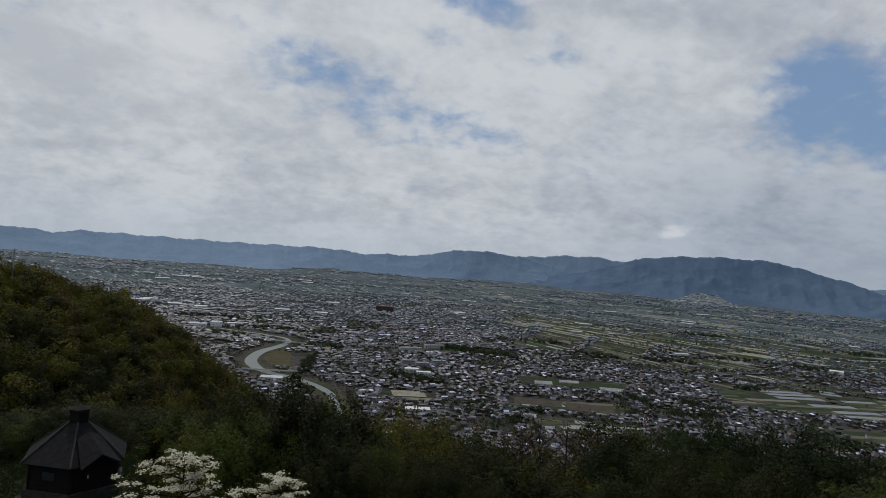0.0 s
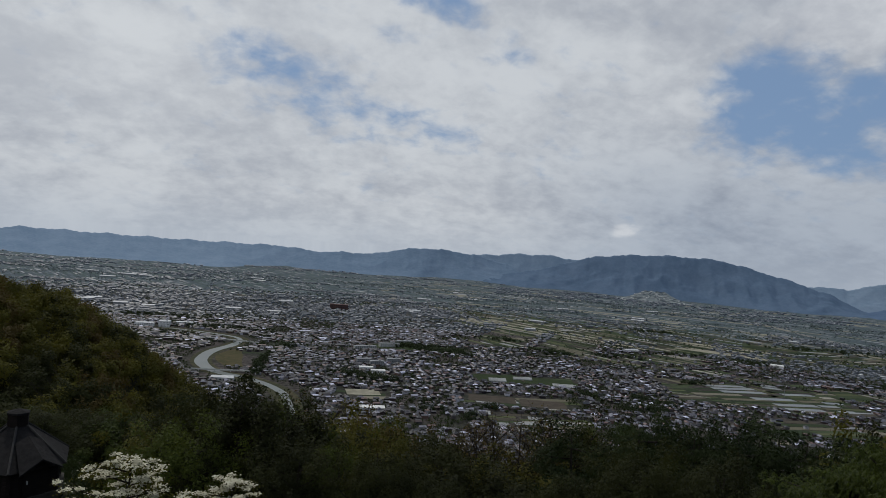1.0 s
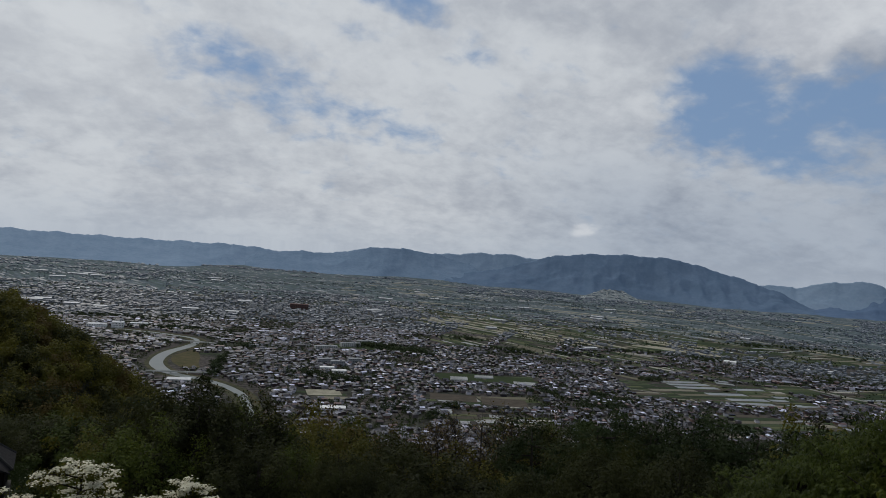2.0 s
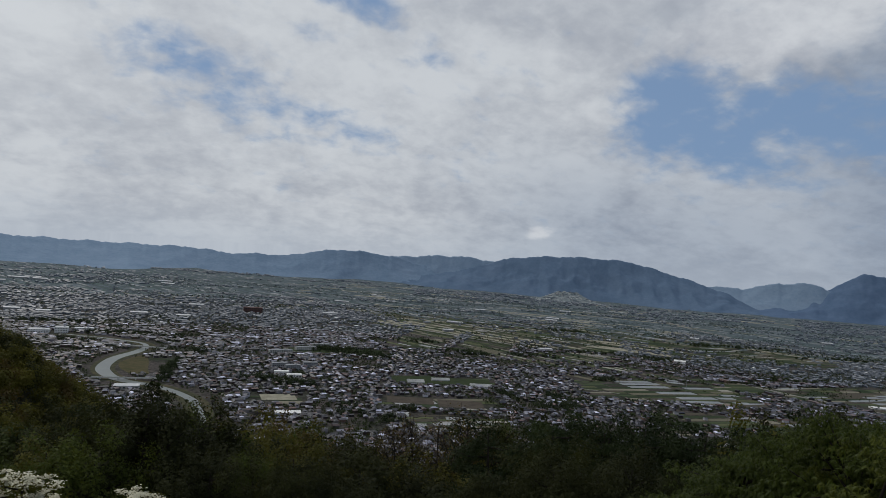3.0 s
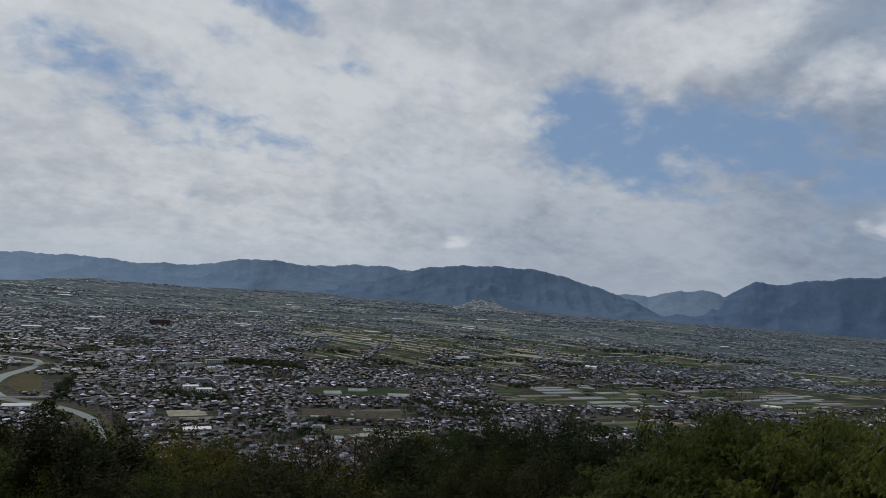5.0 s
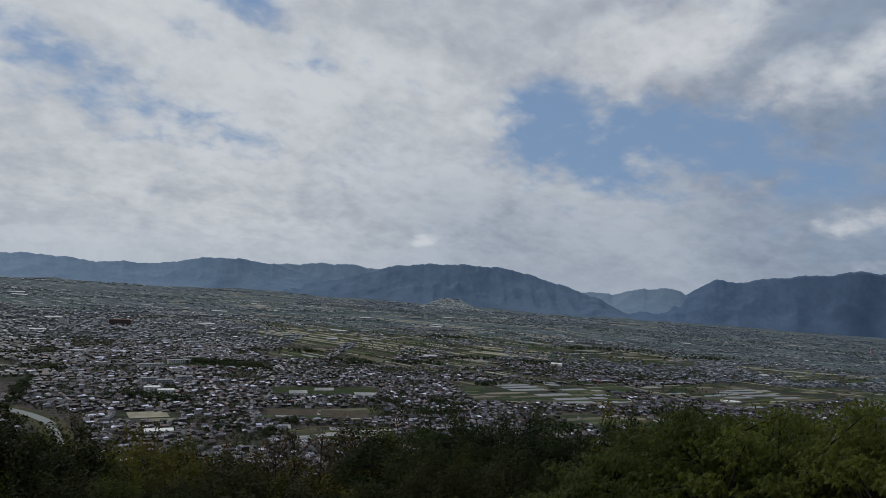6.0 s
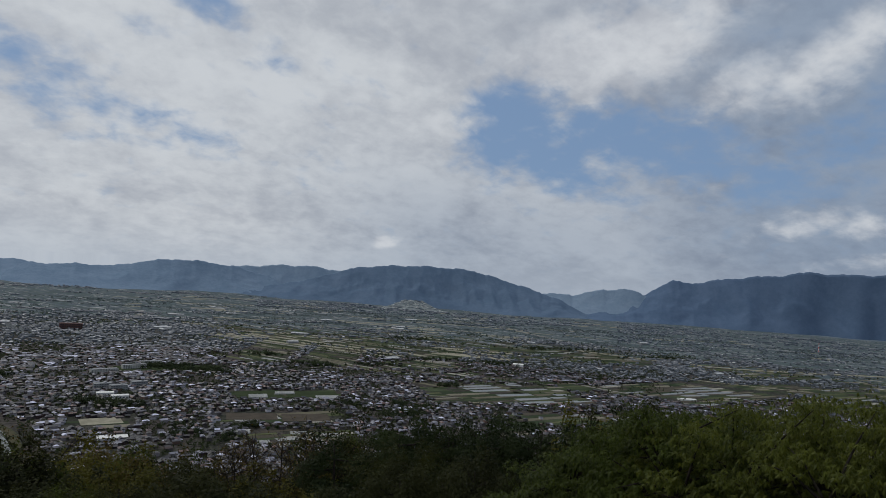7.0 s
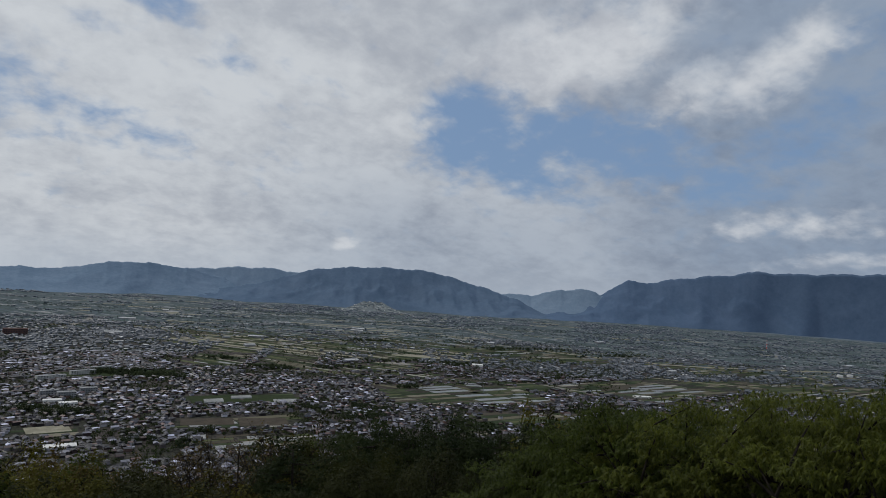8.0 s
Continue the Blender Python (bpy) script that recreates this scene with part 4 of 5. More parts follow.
# ---- greenery of the plain ----
def tree_clumps(name, label, P, size, leaves, mat, seed, grain=0.42):
    """Many small far trees in one mesh: each an uneven heap of leaf clumps on a stem."""
    g = np.random.default_rng(seed)
    n = len(P)
    P = np.column_stack(spread(*P.T))
    z = np.clip(np.hypot(*P.T) - RISE_FROM, 0, None) * RISE
    s = size * g.uniform(0.55, 1.25, n)
    o = g.normal(size=(n, leaves, 3)) * np.array([0.34, 0.34, 0.3])
    c = np.column_stack([P, z])[:, None, :] + (o + np.array([0, 0, 0.75])) * s[:, None, None]
    c[:, :, 2] = np.maximum(c[:, :, 2], z[:, None] + 0.4)
    ob = new(name, leaf_mesh(name, c.reshape(-1, 3), size * grain, mat, slim=0.5, seed=seed, sides=3, facing=o.reshape(-1, 3) + np.array([0, 0, 0.2])))
    tagged(ob, label, "trees", kind="stuff")


def scatter_points(n, seed, lo, hi, keep):
    g = np.random.default_rng(seed)
    d, az = np.sqrt(g.uniform(lo ** 2, hi ** 2, n)), np.radians(g.uniform(-36, 66, n))
    P = np.column_stack([d * np.sin(az), d * np.cos(az)])
    return P[keep(P[:, 0], P[:, 1])]


def greenhouse(cx, cy, length, turn):
    """A half-round film tunnel with hoops and a door."""
    px, py = (float(q) for q in spread(cx, cy))
    root = empty("greenhouse", pose(px, py, 0, 0, 0, turn), "long pale film greenhouse tunnel", "greenhouse", "greenhouses at the field edge")
    n, r = 10, 3.6
    V = [(x, r * math.cos(math.pi * k / n), 0.4 + 3.2 * math.sin(math.pi * k / n)) for x in (-length / 2, length / 2) for k in range(n + 1)]
    F = [(k, k + 1, n + 2 + k, n + 1 + k) for k in range(n)] + [tuple(range(n + 1)), tuple(range(2 * n + 1, n, -1))]
    part("film", mesh_from("film", V, F, [M_FILM]), root)
    for j in range(7):
        x = -length / 2 + length * j / 6
        part("hoop", mesh_from("hoop", *tube([(x, 1.02 * r * math.cos(math.pi * k / n), 0.4 + 3.27 * math.sin(math.pi * k / n)) for k in range(n + 1)], [0.06] * (n + 1), 4), [M_METAL_ROOF]), root)
    part("door", mesh_from("door", *box(-length / 2 - 0.05, 0, 0, 0.1, 1.8, 2.1), [M_WHITE]), root)


M_FILM = surface("greenhouse_film", (0.22, 0.225, 0.22), (0.34, 0.345, 0.34), 0.1, 0.4)
for k in range(4):
    greenhouse(176 + 3.6 * k * 0.2, 1030 + 6.2 * k, 40, 6)
for k in range(3):
    greenhouse(222 + k, 1058 + 6.2 * k, 44, 4)
for k in range(4):
    greenhouse(282 + k, 1014 + 6.2 * k, 52, -2)
for k in range(3):
    greenhouse(120 + k, 812 + 6.2 * k, 36, -12)


# ---- trees ----
def leaf_mesh(name, centres, size, mat, droop=0.0, flat=0.0, slim=0.45, seed=0, sides=4, facing=None):
    """One small leaf at each centre."""
    r = np.random.default_rng(seed)
    n = len(centres)
    a = r.normal(size=(n, 3))
    a[:, 2] = a[:, 2] * (1 - flat) - droop
    turn = r.normal(size=(n, 3)) * (1 - flat) + np.array([0, 0, flat * 2.0])
    if facing is not None:      # leaves lie along the outside of their clump
        turn = facing / (np.linalg.norm(facing, axis=1)[:, None] + 1e-9) + turn * 0.35
        a -= turn * (np.sum(a * turn, axis=1) / np.sum(turn * turn, axis=1))[:, None] * 0.9
    a /= np.linalg.norm(a, axis=1)[:, None]
    b = np.cross(a, turn)
    b /= np.linalg.norm(b, axis=1)[:, None] + 1e-9
    s = size * r.uniform(0.6, 1.3, (n, 1))
    c = np.asarray(centres)
    corners = [c - a * s * 0.5, c + b * s * slim, c + a * s * 0.6, c - b * s * slim]
    if sides == 3:
        corners = [c - a * s * 0.45 + b * s * slim, c + a * s * 0.65, c - a * s * 0.3 - b * s * slim]
    k = len(corners)
    V = np.stack(corners, 1).reshape(-1, 3)
    me = bpy.data.meshes.new(name)
    me.vertices.add(k * n)
    me.vertices.foreach_set("co", V.ravel())
    me.loops.add(k * n)
    me.loops.foreach_set("vertex_index", np.arange(k * n, dtype=np.int32))
    me.polygons.add(n)
    me.polygons.foreach_set("loop_start", np.arange(0, k * n, k, dtype=np.int32))
    me.materials.append(mat)
    me.update(calc_edges=True)
    return me


def tree(name, label, h, r, leaves, size, mat, seed, kind="round", bare=0.35, lean=0.05):
    """A tapering trunk with limbs and a crown of leaf clumps round their ends, at the origin."""
    g = np.random.default_rng(seed)
    root = empty(name, Matrix(), label, "tree")
    top = Vector((g.normal() * lean * h, g.normal() * lean * h, h * (0.97 if kind == "pine" else 0.88)))
    stem = [Vector((0, 0, -0.6)), top * 0.3, top * 0.62 + Vector((g.normal() * 0.1, g.normal() * 0.1, 0)), top]
    rad = 0.018 * h + 0.03
    thick = 0.9 if kind == "bare" else 1.0
    if kind == "bare":
        rad = 0.095
    parts, clumps = [tube(stem, [rad * 1.3, rad, rad * 0.6, rad * 0.15], 7)], []
    count = 15 if kind != "pine" else 18
    for k in range(count):
        f = bare + (0.97 - bare) * (k + g.uniform(0, 0.8)) / count
        p = top * f
        a = k * 2.4 + g.uniform(-0.5, 0.5)
        width = math.sin(math.pi * min(1, (f - bare * 0.7) / (1.02 - bare * 0.7)) ** 0.8) if kind != "pine" else 1.12 - 0.5 * f
        reach = r * max(0.25, width) * g.uniform(0.65, 1.1)
        lift = reach * (g.uniform(0.25, 0.7) if kind != "pine" else g.uniform(-0.02, 0.2))
        if kind == "bare":
            reach, lift = reach * 0.75, reach * g.uniform(0.5, 1.1)
        e = p + Vector((math.cos(a) * reach, math.sin(a) * reach, lift))
        m = p.lerp(e, 0.55) + Vector((0, 0, -0.08 * reach))
        parts.append(tube([p, m, e], [rad * 0.42 * (1.2 - f) * thick, rad * 0.25 * thick, rad * 0.06 * thick], 5))
        clumps += [(e, 1.0), (m.lerp(e, 0.5), 0.8)]
        if kind != "bare":
            clumps += [(e + Vector(g.normal(size=3) * r * 0.24), 0.8), (m + Vector(g.normal(size=3) * r * 0.2), 0.7), (e + Vector(g.normal(size=3) * r * 0.3), 0.6)]
        else:
            for q in range(6):
                tip = e + Vector((g.normal() * 0.8, g.normal() * 0.8, abs(g.normal()) * 0.5)) * (reach * 0.5)
                parts.append(tube([m.lerp(e, g.uniform(0.2, 1)), tip], [rad * 0.16, rad * 0.05], 3))
    V, F = join(parts)
    part("trunk", mesh_from("trunk", V, F, [M_BARK], smooth=True), root)
    if leaves:
        at = g.integers(0, len(clumps), leaves)
        base = np.array([tuple(clumps[i][0]) for i in at])
        spread = np.array([clumps[i][1] for i in at])[:, None] * r * (0.185 if kind != "pine" else 0.22)
        off = g.normal(size=(leaves, 3))
        off /= np.linalg.norm(off, axis=1)[:, None] + 1e-9
        off *= g.random((leaves, 1)) ** 0.35 * 1.5
        if kind == "pine":
            off[:, 2] *= 0.35
        c = base + off * spread
        c[:, 2] = np.maximum(c[:, 2], 0.1 * h)
        part("crown", leaf_mesh("crown", c, size, mat, seed=seed, droop=0.2, slim=0.45 if kind != "pine" else 0.22, sides=3, facing=off * 0.6 + (c - np.array([0, 0, 0.5 * h])) / r * 0.9 + np.array([0, 0, 0.15])), root)
    return root


def skyline(az):
    return np.interp(az, SKY_AZ, SKY_EL)




def green_points():
    g = np.random.default_rng(77)
    garden = scatter_points(25000, 1, 640, 1700, lambda x, y: ~in_open(x, y, 8) & ~near_river(x, y, 22) & (built_up(x, y) > 0.45))
    gaps = scatter_points(13000, 4, 640, 1700, lambda x, y: ~in_open(x, y) & ~near_river(x, y, 22) & (garden_gap(x, y) < 0.0) & (built_up(x, y) > 0.5))
    garden = np.vstack([garden, gaps])
    belt = scatter_points(26000, 2, 1250, 3500, lambda x, y: patchy(x * 0.4, y * 2.0, 90, 9) > 0.58)
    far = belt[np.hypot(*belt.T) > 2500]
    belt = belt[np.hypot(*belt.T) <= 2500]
    groves = []
    for cx, cy, rx, ry, n in ((40, 1343, 30, 14, 60), (110, 1296, 34, 16, 70), (140, 1270, 24, 12, 40), (70, 1325, 70, 20, 40), (-60, 1010, 22, 10, 46), (-8, 985, 26, 10, 40), (-197, 1238, 14, 14, 24), (-390, 1419, 40, 16, 60), (-206, 1085, 6, 46, 46), (-200, 1010, 5, 18, 22), (385, 962, 12, 10, 26), (354, 881, 24, 10, 34), (363, 1368, 24, 12, 36), (816, 1995, 50, 16, 40), (543, 1124, 24, 10, 24), (58, 853, 14, 10, 16), (136, 844, 14, 10, 20), (300, 960, 22, 16, 26), (410, 935, 20, 14, 30), (380, 905, 24, 14, 30),
                              (820, 1440, 60, 20, 50), (660, 1500, 60, 16, 46), (-420, 1290, 50, 14, 40), (-560, 1540, 120, 20, 80), (-330, 1400, 80, 16, 60), (-190, 985, 10, 24, 20),
                              (500, 1390, 50, 14, 40), (330, 1400, 40, 14, 36), (270, 1540, 40, 12, 30), (1010, 1210, 70, 14, 40), (1500, 1620, 120, 18, 60), (1250, 1800, 160, 20, 80), (110, 780, 14, 12, 14), (60, 815, 20, 10, 12)):
        groves.append(np.column_stack([cx + g.normal(size=n) * rx * 0.75, cy + g.normal(size=n) * ry * 0.85]))
    return garden, belt, far, np.vstack(groves)


garden, belt, far_belt, groves = green_points()
tree_clumps("garden_trees", "small dark garden trees between the houses", garden, 4.6, 12, M_SHRUB, 1, 0.5)
tree_clumps("far_tree_belts", "dark tree belts in the far plain", belt, 7.0, 10, M_SHRUB, 2)
tree_clumps("far_tree_belts", "hazy blue-green tree belts in the farthest fields", far_belt, 7.0, 10, M_HAZED_GREEN, 5)
tree_clumps("grove_trees", "dark green groves of tall town trees", groves, 8.0, 130, M_SHRUB, 3, 0.2)


def cherry(label, h, r, leaves, seed, mat):
    """A near cherry tree: forked trunk, long limbs and tufts of drooping slim leaves."""
    g = np.random.default_rng(seed)
    root = empty("cherry_tree", Matrix(), label, "tree", "cherry trees below the lookout")
    fork = Vector((g.normal() * 0.15, g.normal() * 0.15, h * 0.3))
    parts = [tube([(0, 0, -0.8), fork * 0.5, fork], [0.2, 0.15, 0.13], 8)]
    limbs, boughs = [], []
    for k in range(7):
        a = k * 2.4 + g.uniform(-0.4, 0.4)
        reach = r * g.uniform(0.35, 0.75)
        e = Vector((math.cos(a) * reach, math.sin(a) * reach, h * g.uniform(0.68, 0.84) - reach * 0.1))
        m = fork.lerp(e, 0.5) + Vector((0, 0, 0.05 * h))
        parts.append(tube([fork, m, e], [0.11, 0.075, 0.03], 6))
        limbs += [fork.lerp(m, 0.7), m, m.lerp(e, 0.5), e]
    # boughs spread over an uneven crown; each one is a flat spray on a branch of its own
    for k in range(leaves // 800):
        z = 1 - 1.25 * (k + 0.5) / (leaves // 800)
        a = k * 2.39996 + g.normal() * 0.25
        flat_r = math.sqrt(max(0.05, 1 - z * z)) * r * g.uniform(0.72, 1.12)
        tip = Vector((math.cos(a) * flat_r, math.sin(a) * flat_r, h * (0.56 + 0.39 * z) + g.normal() * 0.12))
        tip.z = min(tip.z, h - 0.12)
        root_at = min(limbs, key=lambda q: (q - tip).length)
        mid = root_at.lerp(tip, 0.55) + Vector((0, 0, 0.12))
        parts.append(tube([root_at, mid, tip], [0.034, 0.02, 0.006], 4))
        boughs += [(tip, 1.0), (tip, 1.0), (mid.lerp(tip, 0.5), 0.8), (mid, 0.55)]
    V, F = join(parts)
    part("trunk", mesh_from("trunk", V, F, [M_BARK], smooth=True), root)
    # tufts sit along the boughs; each hangs like a little umbrella of slim leaves
    tufts = leaves // 8
    pick = g.integers(0, len(boughs), tufts)
    T = np.array([tuple(boughs[i][0]) for i in pick])
    wide = np.array([boughs[i][1] for i in pick])[:, None]
    T = T + g.normal(size=(tufts, 3)) * np.array([0.25, 0.25, 0.08]) * wide
    T[:, 2] = np.minimum(T[:, 2], h)
    ang = np.tile(np.arange(8) * 2 * np.pi / 8, tufts) + np.repeat(g.uniform(0, 6, tufts), 8) + g.normal(size=tufts * 8) * 0.35
    out = np.column_stack([np.cos(ang), np.sin(ang), -0.75 + np.repeat(g.normal(size=tufts) * 0.4, 8) + g.normal(size=tufts * 8) * 0.45])
    along = out / np.linalg.norm(out, axis=1)[:, None]
    size = 0.098 * g.uniform(0.65, 1.3, (len(along), 1))
    c = np.repeat(T, 8, axis=0) + along * size * 0.5
    side = np.column_stack([-np.sin(ang), np.cos(ang), np.zeros(len(c))])
    V = np.stack([c - along * size * 0.5 + side * size * 0.1, c + along * size * 0.65 - np.array([0, 0, 0.02]), c - along * size * 0.05 - side * size * 0.19], 1).reshape(-1, 3)
    me = bpy.data.meshes.new("crown")
    me.vertices.add(len(V))
    me.vertices.foreach_set("co", V.ravel())
    me.loops.add(len(V))
    me.loops.foreach_set("vertex_index", np.arange(len(V), dtype=np.int32))
    me.polygons.add(len(c))
    me.polygons.foreach_set("loop_start", np.arange(0, len(V), 3, dtype=np.int32))
    me.materials.append(mat)
    me.update(calc_edges=True)
    part("crown", me, root)
    return root


FOREST = [
    [tree("evergreen_tree", "broadleaf tree in dark green leaf on the slope", 9, 3.0, 9500, 0.14, M_LEAF_DARK, 31 + k) for k in range(3)],
    [tree("maple_tree", "broadleaf tree in fresh olive-green spring leaf", 9, 2.9, 9000, 0.135, M_LEAF_OLIVE, 41 + k) for k in range(3)],
    [tree("maple_tree", "broadleaf tree in fresh green leaf on the slope", 9, 2.9, 9000, 0.135, M_LEAF_GREEN, 46 + k) for k in range(2)],
    [tree("oak_tree", "broadleaf tree in thin bronze spring leaf", 9, 2.6, 6500, 0.12, M_LEAF_BROWN, 51 + k) for k in range(2)],
    [tree("pine_tree", "dark green pine with layered boughs", 9, 2.9, 9500, 0.2, M_NEEDLE, 61 + k, "pine") for k in range(3)],
]
NEARBY = [
    [tree("evergreen_tree", "near broadleaf tree in dark green leaf", 7, 2.7, 12000, 0.105, M_LEAF_DARK, 131 + k) for k in range(2)],
    [tree("maple_tree", "near broadleaf tree in fresh green leaf", 7, 2.7, 12000, 0.1, M_LEAF_GREEN, 141 + k) for k in range(2)],
]
BARE = [tree("bare_tree", "slender leafless tree with thin twigs", 9, 2.0, 500, 0.09, M_LEAF_BROWN, 111 + k, "bare", 0.45) for k in range(3)]
forest_rng = np.random.default_rng(5)
placed = set()
crown_top = {}


def put(proto, az, d, h, group, wide=1.0):
    g = forest_rng
    x, y = d * math.sin(radians(az)), d * math.cos(radians(az))
    m = Matrix.Translation((x, y, float(height(x, y)) - 0.1)) @ Matrix.Rotation(g.uniform(0, 6.28), 4, "Z")
    ob = proto
    if proto in placed:
        ob = copy_thing(proto, m)
    placed.add(proto)
    s = h / 9.0
    if proto not in crown_top:
        crown_top[proto] = max(v.co.z for ch in proto.children for v in ch.data.vertices)
    ob.matrix_basis = m
    ob.scale = (s * wide * g.uniform(0.9, 1.15), s * wide * g.uniform(0.9, 1.15), h / crown_top[proto])
    tagged(ob, group=group)


def room_for(az, d, drop=0.0):
    """Height that a tree may reach before it stands above the wood's outline."""
    x, y = d * math.sin(radians(az)), d * math.cos(radians(az))
    low = float(skyline(az)) if az < -9 else min(float(skyline(az + q)) for q in (-1.7, 0, 1.7))
    return EYE + d * math.tan(radians(low - drop)) - float(height(x, y))


def slope_trees():
    g = forest_rng
    d = 25.0
    while d < 60:
        gap = 3.1 + d * 0.018
        az = -37.0 + g.uniform(0, 3)
        while az < 66:
            a, dd = az + g.normal() * 0.4, d + g.normal() * 1.0
            az += math.degrees(gap / d) * (0.75 if 18 < a < 42 else 1.0)
            if (a < -22 and dd < 42) or (a < -8 and dd < 31) or (a > 30 and dd < 30):
                continue
            drop = (abs(g.normal()) * 0.3 - (1.4 if a < 31 else 0.9) if a > 17 else abs(g.normal()) * 0.55 - 0.12) + (2.2 if dd < 34 else 0) + (0.5 if a > 42 else 0)
            room = room_for(a, dd, drop)
            if a < -15:      # leave the spur in sight
                room = min(room, room_for(-10, dd, 1.2 + abs(g.normal()) * 0.5) - float(height(dd * math.sin(radians(a)), dd * math.cos(radians(a)))) + float(height(dd * math.sin(radians(-10)), dd * math.cos(radians(-10)))))
            if room < 3:
                continue
            h = min(g.uniform(8, 12), room)
            if 36 < dd < 58 and a > -18:
                h = min(room, g.uniform(12.5, 16.5))
            if dd < 34:
                near = NEARBY[int(g.random() < (0.5 if a < 5 else 0.22))]
                put(near[int(g.integers(2))], a, dd, h, "near trees on the slope", 0.95)
                continue
            if 19 < a < 40:
                fam = 4 if g.random() < 0.85 else 0
            else:
                fam = int(g.choice([0, 1, 2, 3, 4], p=[0.3, 0.38, 0.14, 0.13, 0.05] if -7 < a < 7 else [0.5, 0.12, 0.2, 0.1, 0.08]))
            put(FOREST[fam][int(g.integers(len(FOREST[fam])))], a, dd, h, "trees on the slope", min(1.4, max(0.72, 9.5 / h)))
        d += gap * 0.95


slope_trees()
for k, (az, d, el) in enumerate(((7.4, 44, -14.6), (9.3, 42, -13.6), (11.0, 46, -13.2), (12.4, 43, -13.0), (14.0, 47, -13.4), (15.9, 42, -12.2), (17.0, 48, -12.8), (5.6, 50, -15.0), (10.2, 50, -14.0), (13.2, 52, -14.2), (8.4, 47, -14.2), (14.9, 50, -13.2), (18.2, 50, -12.9), (-5.9, 50, -12.2))):
    x, y = d * math.sin(radians(az)), d * math.cos(radians(az))
    put(BARE[k % 3], az, d, (EYE + d * math.tan(radians(el)) - float(height(x, y))) * 1.0, "leafless trees on the slope", 0.9)

CHERRIES = [cherry("cherry tree in fresh drooping green leaf", 7.0, 3.0, n, s, M_LEAF_CHERRY) for s, n in ((201, 62000), (203, 36000))]
CHERRIES += [cherry("cherry tree in young bronze-green drooping leaf", 7.0, 3.0, n, s, M_LEAF_BRONZE) for s, n in ((202, 46000), (204, 30000))]
set_out = set()
for k, (az, d, el) in enumerate(((41, 17.5, -11.6), (45.6, 16.5, -8.1), (51.5, 15.5, -7.1), (58.5, 15, -5.5), (66, 15, -4.5), (37.5, 23, -13.7), (42, 22, -10.4), (47.5, 21, -8.2), (54, 20, -6.5), (62, 19.5, -5.1),
                                 (33.5, 27, -15.6), (44.5, 25, -9.0), (50, 24, -7.4), (57, 24, -6.2), (65, 23, -4.8))):
    x, y = d * math.sin(radians(az)), d * math.cos(radians(az))
    h = EYE + d * math.tan(radians(el)) - float(height(x, y))
    m = pose(x, y, float(height(x, y)) - 0.05, 0, 0, 77 * k)
    which = (0 if k < 5 else 1) + (2 if az > 50 else 0)
    ob = copy_thing(CHERRIES[which], m) if which in set_out else CHERRIES[which]
    set_out.add(which)
    ob.matrix_basis = m
    ob.scale = (1, 1, h / 7.0)


put(NEARBY[1][0], 62.6, 20, EYE + 20 * math.tan(radians(-3.1)) - float(height(20 * math.sin(radians(62.6)), 20 * math.cos(radians(62.6)))), "near trees on the slope", 0.4)


# ---- the wooded spur ----
def spur_wood(label, mat, share, low_share, seed):
    g = np.random.default_rng(seed)
    C, D = [], []
    d = 100.0
    while d < 226:
        az = -38.0 + g.uniform(0, 2)
        while az < -11:
            a, dd = az + g.normal() * 0.4, d + g.normal() * 1.8
            az += math.degrees(5.0 / d) / (share if d > 150 else low_share)
            room = room_for(a, dd, g.normal() * 0.15 - 0.45)
            if room < 3:
                continue
            h = min(g.uniform(7, 10), room)
            x, y = dd * math.sin(radians(a)), dd * math.cos(radians(a))
            k = 13
            heap = g.normal(size=(k, 3))
            heap /= np.linalg.norm(heap, axis=1)[:, None]
            heap = heap * np.array([3.0, 3.0, h * 0.34]) * g.uniform(0.5, 1.0, (k, 1)) + np.array([0, 0, h * 0.6])
            off = g.normal(size=(900, 3))
            off *= (0.25 + 0.8 * g.random((900, 1)) ** 0.7) / np.linalg.norm(off, axis=1)[:, None]
            at = heap[g.integers(0, k, 900)] + off * 1.35
            D.append(off * 0.5 + (at - np.array([0, 0, h * 0.45])) / 3.0 + np.array([0, 0, 0.1]))
            at[:, 2] = np.clip(at[:, 2], 0.4, h + 0.3)
            C.append(at + np.array([x, y, float(height(x, y))]))
        d += 5.2
    ob = new("spur_wood", leaf_mesh("spur_wood", np.vstack(C), 0.4, mat, slim=0.5, seed=seed, sides=3, facing=np.vstack(D)))
    tagged(ob, label, "woodland", kind="stuff")


spur_wood("olive spring woodland covering the spur", M_LEAF_OLIVE, 1.0, 0.5, 1)
spur_wood("dark green woodland covering the spur", M_LEAF_DARK, 0.3, 0.9, 2)
spur_wood("bronze-leaved woodland covering the spur", M_LEAF_BROWN, 0.25, 0.15, 3)


